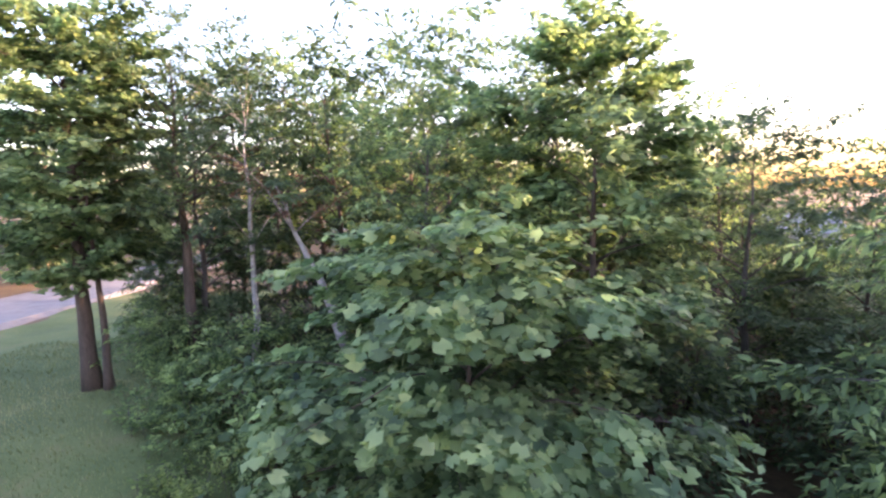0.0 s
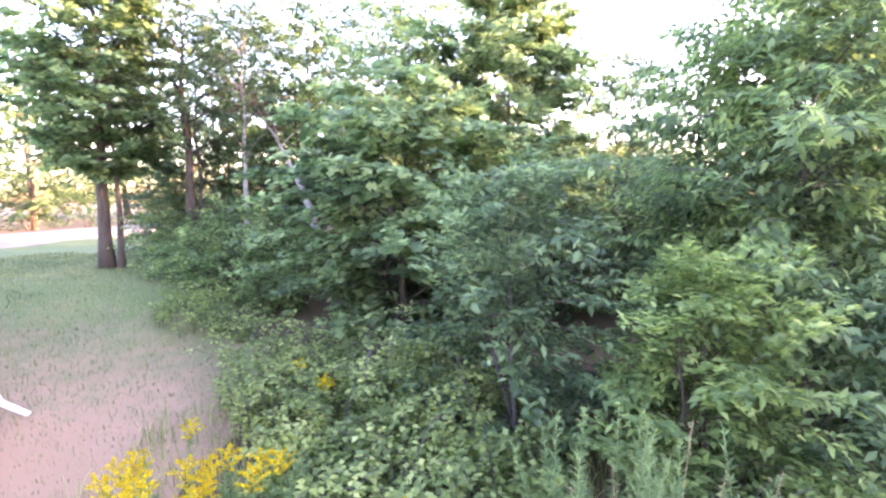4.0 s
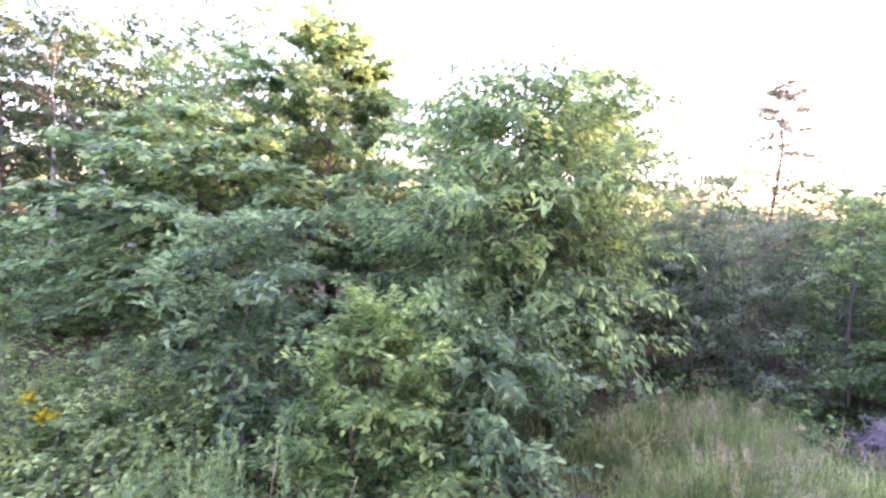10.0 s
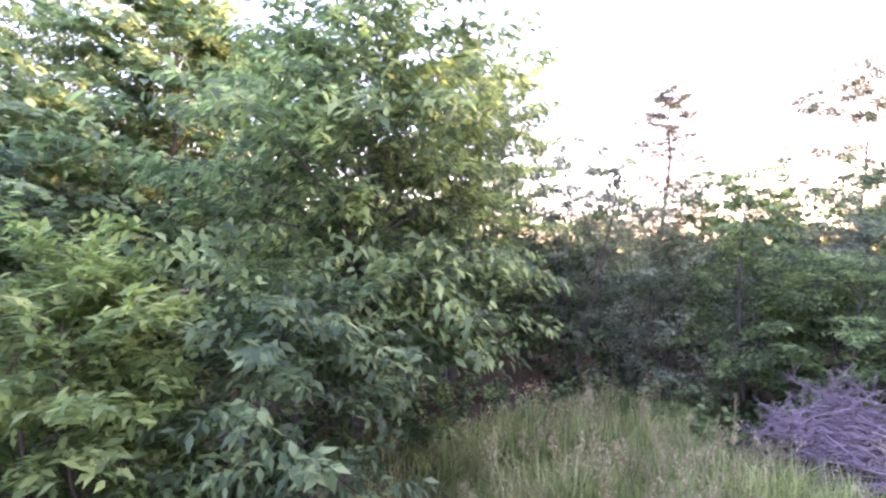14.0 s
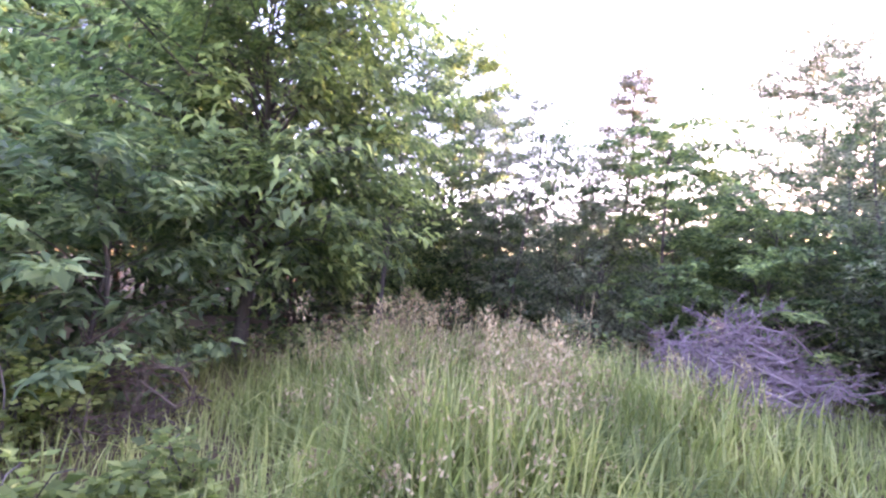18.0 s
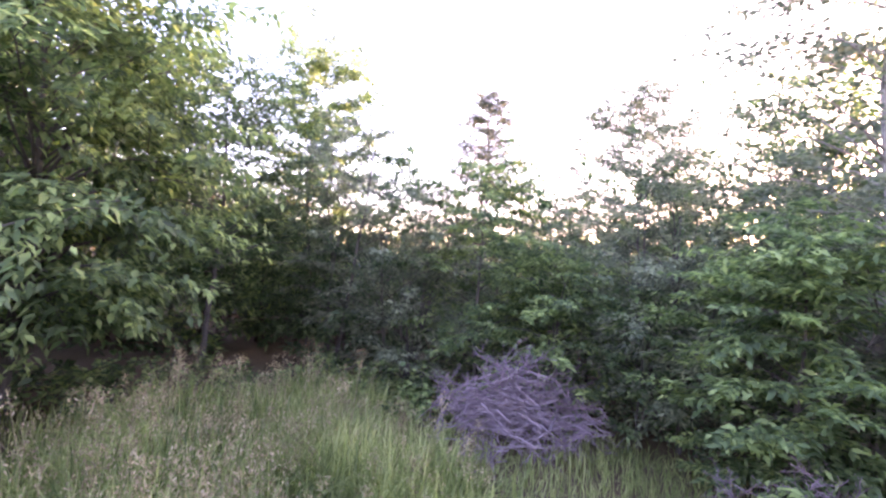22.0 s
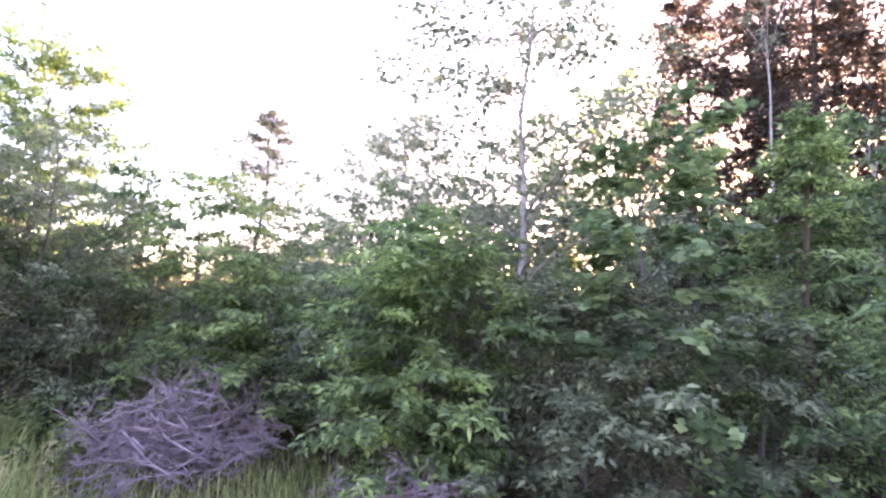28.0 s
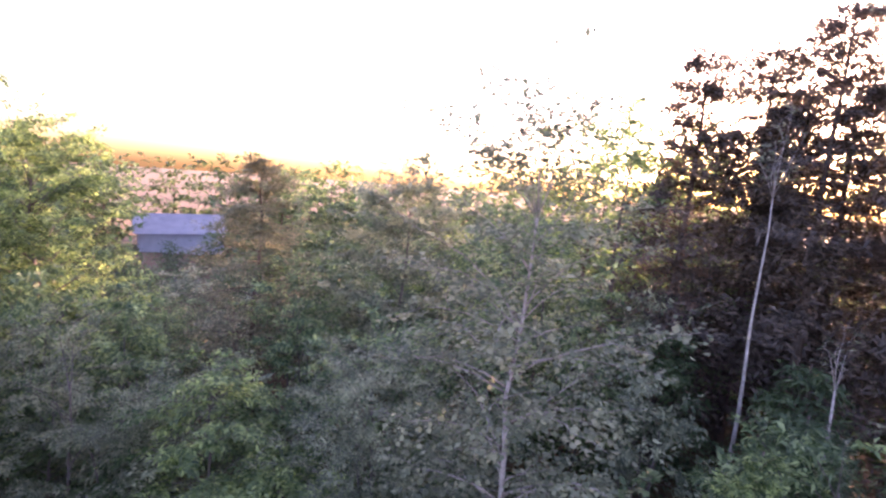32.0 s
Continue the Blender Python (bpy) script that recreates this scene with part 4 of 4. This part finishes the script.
build_bramble("verge_weeds", "broad pale-green weeds beside the path's end", [(12.3, -5.4, 0.8, 0.7, 0.6, 0.55), (12.3, -4.3, 0.5, 0.4, 0.2, 0.4), (12.9, -6.4, 0.7, 0.6, 0.2, 0.8)], 82, 300, 0.105, BRAMBLE, "weeds")


def goldenrod_meshes(seed, h, bloom):
    """Stem, leaves and flower plume of one goldenrod."""
    rng = np.random.default_rng(seed)
    stem = Tubes()
    q = np.linspace(0, 1, 6)
    bx, by = rng.normal(0, 0.06, 2)
    path = np.column_stack([bx * q ** 2 * h, by * q ** 2 * h, h * q])
    stem.add(path, 0.006 * (1 - 0.75 * q) + 0.001, 5)
    n = int(75 * h)
    w = np.sort(rng.uniform(0.12, 0.99 if not bloom else 0.86, n))
    pos = np.column_stack([np.interp(w, q, path[:, c]) for c in range(3)])
    b = np.arange(n) * 2.4 + rng.normal(0, 0.3, n)
    ax = np.column_stack([np.cos(b), np.sin(b), rng.uniform(0.1, 0.7, n) + 0.8 * w ** 3])
    nm = np.column_stack([-0.5 * np.cos(b), -0.5 * np.sin(b), np.ones(n)])
    size = (0.13 - 0.075 * w ** 2) * rng.uniform(0.75, 1.2, n)
    v, t = leaf_arrays("lance", pos, ax, nm, size)
    meshes = [stem.mesh("goldenrod_stem", WEED), mesh_of("goldenrod_leaves", v, t, WEED)]
    if bloom:
        P, A = [], []
        for i in range(11):
            f = 0.8 + 0.2 * i / 11
            base = np.array([np.interp(f, q, path[:, c]) for c in range(3)])
            az = i * 2.4
            L = 0.13 * (1.15 - (f - 0.8) * 4.2) * rng.uniform(0.7, 1.2) + 0.02
            u = rng.uniform(0.1, 1, 44)
            p = base + np.column_stack([math.cos(az) * L * u, math.sin(az) * L * u, L * (1.1 * u - 0.45 * u ** 2)]) + rng.normal(0, 0.008, (44, 3))
            P.append(p), A.append(rng.normal(0, 1, (44, 3)) + np.array([0, 0, 0.6]))
        P, A = np.concatenate(P), np.concatenate(A)
        v, t = leaf_arrays("round", P, A, rng.normal(0, 1, P.shape), rng.uniform(0.012, 0.024, len(P)))
        meshes.append(mesh_of("goldenrod_flowers", v, t, GOLD))
    return meshes


def build_goldenrod():
    kinds = []
    for i, (h, bloom) in enumerate(((1.05, True), (0.95, True), (1.15, True), (1.75, False), (1.55, False), (0.95, False), (1.5, True))):
        kinds.append((goldenrod_meshes(90 + i, h, bloom), bloom))
    rng = random.Random(8)
    spots = []
    for cx, cy, rx, ry, n, pick in ((-1.42, 0.85, 0.36, 0.35, 10, (0, 2, 5)), (-1.0, 0.2, 0.5, 0.35, 14, (5, 5, 5)), (-0.7, 3.2, 0.7, 0.8, 9, (1, 5, 5)), (-0.75, 1.2, 0.45, 0.35, 9, (5, 0)), (-0.3, 0.3, 0.5, 0.4, 14, (5,)), (2.05, -0.25, 0.65, 0.45, 30, (3, 4, 3)),
                                    (2.84, -1.28, 0.2, 0.18, 4, (6,)), (2.75, -0.75, 0.5, 0.35, 12, (4, 5, 5, 4)), (13.0, -6.6, 0.9, 0.8, 16, (3, 4, 5)), (-1.5, 1.3, 0.4, 0.8, 6, (5, 0)),
                                    (4.2, 0.0, 0.5, 0.4, 5, (5, 4)), (0.1, 0.1, 0.6, 0.3, 9, (5, 5, 1))):
        for _ in range(n):
            r, a = math.sqrt(rng.random()), rng.uniform(0, 6.28)
            spots.append((cx + rx * r * math.cos(a), cy + ry * r * math.sin(a), rng.choice(pick)))
    for x, y, k in spots:
        meshes, bloom = kinds[k]
        f = rng.uniform(0.85, 1.1)
        root = thing("goldenrod", (x, y, float(ground_z(x, y)) - 0.02), "goldenrod plant with a bright yellow flower plume" if bloom else "tall green goldenrod stem with narrow leaves, not in flower",
                     "wildflower", "goldenrods of the verge")
        root.rotation_euler = (rng.gauss(0, 0.06), rng.gauss(0, 0.06), rng.uniform(0, 6.28))
        root.scale = (f, f, f)
        for nm, me in zip(("stem", "leaves", "flower_plume"), meshes):
            put(nm, me, root)


build_goldenrod()


# ---- tall meadow grass with seed heads ----
def build_meadow():
    rng = np.random.default_rng(100)
    spots = [(7.5, -1.0, 1.0, 0.9, 0.24), (7.7, 0.4, 1.3, 1.0, 0.26), (8.5, 1.9, 1.7, 1.2, 0.3), (9.5, -0.2, 0.9, 1.3, 0.15), (10.0, 2.4, 0.9, 1.0, 0.1)]
    X, Y, E = [], [], []
    for cx, cy, rx, ry, share in spots:
        m = int(17000 * share)
        r, a = np.sqrt(rng.uniform(0, 1, m)), rng.uniform(0, 6.28, m)
        X.append(cx + rx * r * np.cos(a) * (1 + 0.15 * np.sin(5 * a))), Y.append(cy + ry * r * np.sin(a) * (1 + 0.15 * np.sin(5 * a)))
        X[-1] += rng.normal(0, 0.16, m)
        Y[-1] += rng.normal(0, 0.16, m)
        E.append((1 - 0.55 * r ** 3))
    x, y, edge = np.concatenate(X), np.concatenate(Y), np.concatenate(E)
    tuft = 0.75 + 0.35 * np.sin(3.1 * x + 1.3 * y) * np.sin(2.3 * y - 1.1 * x)
    hgt = edge * rng.uniform(0.45, 1.1, len(x)) * (0.75 + 0.25 * tuft) * np.clip(0.55 + 0.25 * np.hypot(x - 6.6, y + 3.6), 0.5, 1)
    v, t = arching(rng, x, y, hgt, rng.uniform(0.004, 0.01, len(x)), np.clip(rng.gamma(2.0, 0.28, len(x)), 0.05, 1.3))
    tagged(put("meadow_grass", mesh_of("meadow_grass", v, t, TALL)), "tall pale green meadow grass bending over", "grass", kind="stuff")
    pick = rng.choice(len(x), 330, replace=False)
    stalks = Tubes()
    P, A, S = [], [], []
    for i in pick:
        h = min(hgt[i] * 1.25, 1.2)
        bx, by = rng.normal(0, 0.12, 2)
        z = float(ground_z(x[i], y[i]))
        q = np.array([0, 0.5, 1.0])
        path = np.column_stack([x[i] + bx * q ** 2, y[i] + by * q ** 2, z + h * q])
        stalks.add(path, [0.0028, 0.002, 0.001], 3)
        k = 60
        w = rng.uniform(0.76, 1.0, k)
        p = np.column_stack([np.interp(w, q, path[:, c]) for c in range(3)]) + rng.normal(0, 0.042, (k, 3)) * (1.9 - 1.5 * (w[:, None] - 0.76) / 0.24)
        P.append(p), A.append(rng.normal(0, 0.5, (k, 3)) + np.array([bx, by, 0.8])), S.append(rng.uniform(0.015, 0.036, k))
    v, t = leaf_arrays("oval", np.concatenate(P), np.concatenate(A), rng.normal(0, 1, (len(pick) * 60, 3)), np.concatenate(S))
    heads = thing("grass_seed_heads", (0, 0, 0), "dry tan seed heads over the meadow grass", "grass", kind="stuff")
    put("stalks", stalks.mesh("seed_stalks", SEED), heads)
    put("seed_heads", mesh_of("seed_heads", v, t, SEED), heads)
    # lower weedy turf along the verge and round the pile
    m = 52000
    xs, ys = rng.uniform(-3.0, 13.5, m), rng.uniform(-7.0, 4.0, m)
    keep = ((ys > -1.2 - 0.35 * np.abs(xs - 4)) | (xs > 9)) & (np.hypot(xs - 12.0, ys - 0.6) > 0.5) & ((xs > 4) | (rng.uniform(0, 1, m) < 0.5))
    xs, ys = xs[keep], ys[keep]
    v, t = arching(rng, xs, ys, rng.uniform(0.12, 0.45, len(xs)), rng.uniform(0.003, 0.007, len(xs)), np.clip(rng.gamma(2.0, 0.3, len(xs)), 0.05, 1.3))
    tagged(put("verge_grass", mesh_of("verge_grass", v, t, TALL)), "rough uncut grass along the verge", "grass", kind="stuff")


build_meadow()


# ---- brush piles: heaps of dead grey branches ----
def branch_mesh(seed, length, mat):
    """One dead branch with side twigs."""
    rng = np.random.default_rng(seed)
    tb = Tubes()

    def shoot(p, d, L, r, depth):
        q = np.linspace(0, 1, 5)
        path = p + L * q[:, None] * d + np.cumsum(rng.normal(0, 0.06 * L, (5, 3)), 0) * (q[:, None] > 0)
        tb.add(path, r * (1 - 0.75 * q) + 0.0012, 4 if depth == 0 else 3)
        if depth < 2:
            for _ in range(10 if depth == 0 else 3):
                u = rng.uniform(0.15, 0.98)
                b = np.array([np.interp(u, q, path[:, c]) for c in range(3)])
                nd = unit(d * 0.8 + rng.normal(0, 0.6, 3))
                shoot(b, nd, L * rng.uniform(0.22, 0.45) * (1.1 - 0.5 * u), r * 0.45, depth + 1)

    shoot(np.zeros(3), np.array([1.0, 0, 0]), length, 0.011, 0)
    return tb.mesh("dead_branch", mat)


def build_pile(x, y, rx, ry, h, n, seed, label, mat=DEADWOOD, size=1.0):
    rng = random.Random(seed)
    kinds = [branch_mesh(110 + i, size * (0.75 + 0.07 * i), mat) for i in range(7)]
    z = float(ground_z(x, y))
    pile = thing("brush_pile", (x, y, z), label, "brush pile")
    for i in range(n):
        f = i / n
        r = math.sqrt(rng.random()) * (1 - 0.55 * f)
        a = rng.uniform(0, 6.28)
        px, py = rx * r * math.cos(a), ry * r * math.sin(a)
        pz = 0.04 + h * (0.1 + 0.85 * f) * (1 - 0.6 * r)
        az = rng.gauss(2.2, 0.9) + rng.choice((0, 3.14))
        L = 0.4 * size
        m = Matrix.LocRotScale((px - L * math.cos(az), py - L * math.sin(az), pz), Euler((rng.uniform(0, 6.28), rng.gauss(-0.1, 0.3), az)), [rng.uniform(0.75, 1.1)] * 3)
        put("branch", kinds[i % 7], pile, m)


build_pile(12.05, 0.6, 1.65, 1.05, 1.05, 165, 1, "heap of bare grey-purple dead branches and twigs on the grass")
build_pile(12.5, -2.75, 0.9, 0.5, 0.45, 45, 2, "low heap of dead grey twigs beside the alder shrub")
build_pile(5.3, 0.9, 0.8, 0.7, 0.5, 34, 3, "tangle of thin brown dead twigs under the broad tree", BARK, 0.8)


# ---- dry stalks standing among the green spires ----
def build_stalks():
    rng = np.random.default_rng(120)
    for x, y, h, bend in ((2.37, -0.05, 1.75, 0.12), (2.05, 0.05, 1.45, -0.1), (2.6, 0.0, 1.3, 0.2), (1.75, 0.1, 1.25, -0.05), (2.9, -0.1, 1.35, 0.25), (9.4, 0.4, 1.3, 0.1)):
        root = thing("dry_stalk", (x, y, float(ground_z(x, y)) - 0.02), "dry pale stalk of last year's weed among green stems", "dry weed", "dry stalks")
        tube = Tubes()
        q = np.linspace(0, 1, 6)
        path = np.column_stack([bend * q ** 2, 0.4 * bend * q ** 2, h * q])
        tube.add(path, 0.007 * (1 - 0.6 * q), 5)
        put("stem", tube.mesh("dry_stem", SEED), root)
        n = 40
        w = rng.uniform(0.82, 1.0, n)
        p = np.column_stack([np.interp(w, q, path[:, c]) for c in range(3)]) + rng.normal(0, 0.012, (n, 3))
        v, t = leaf_arrays("lance", p, rng.normal(0, 0.6, (n, 3)) + np.array([0, 0, 0.7]), rng.normal(0, 1, (n, 3)), rng.uniform(0.015, 0.03, n))
        put("seed_head", mesh_of("dry_head", v, t, SEED), root)


build_stalks()
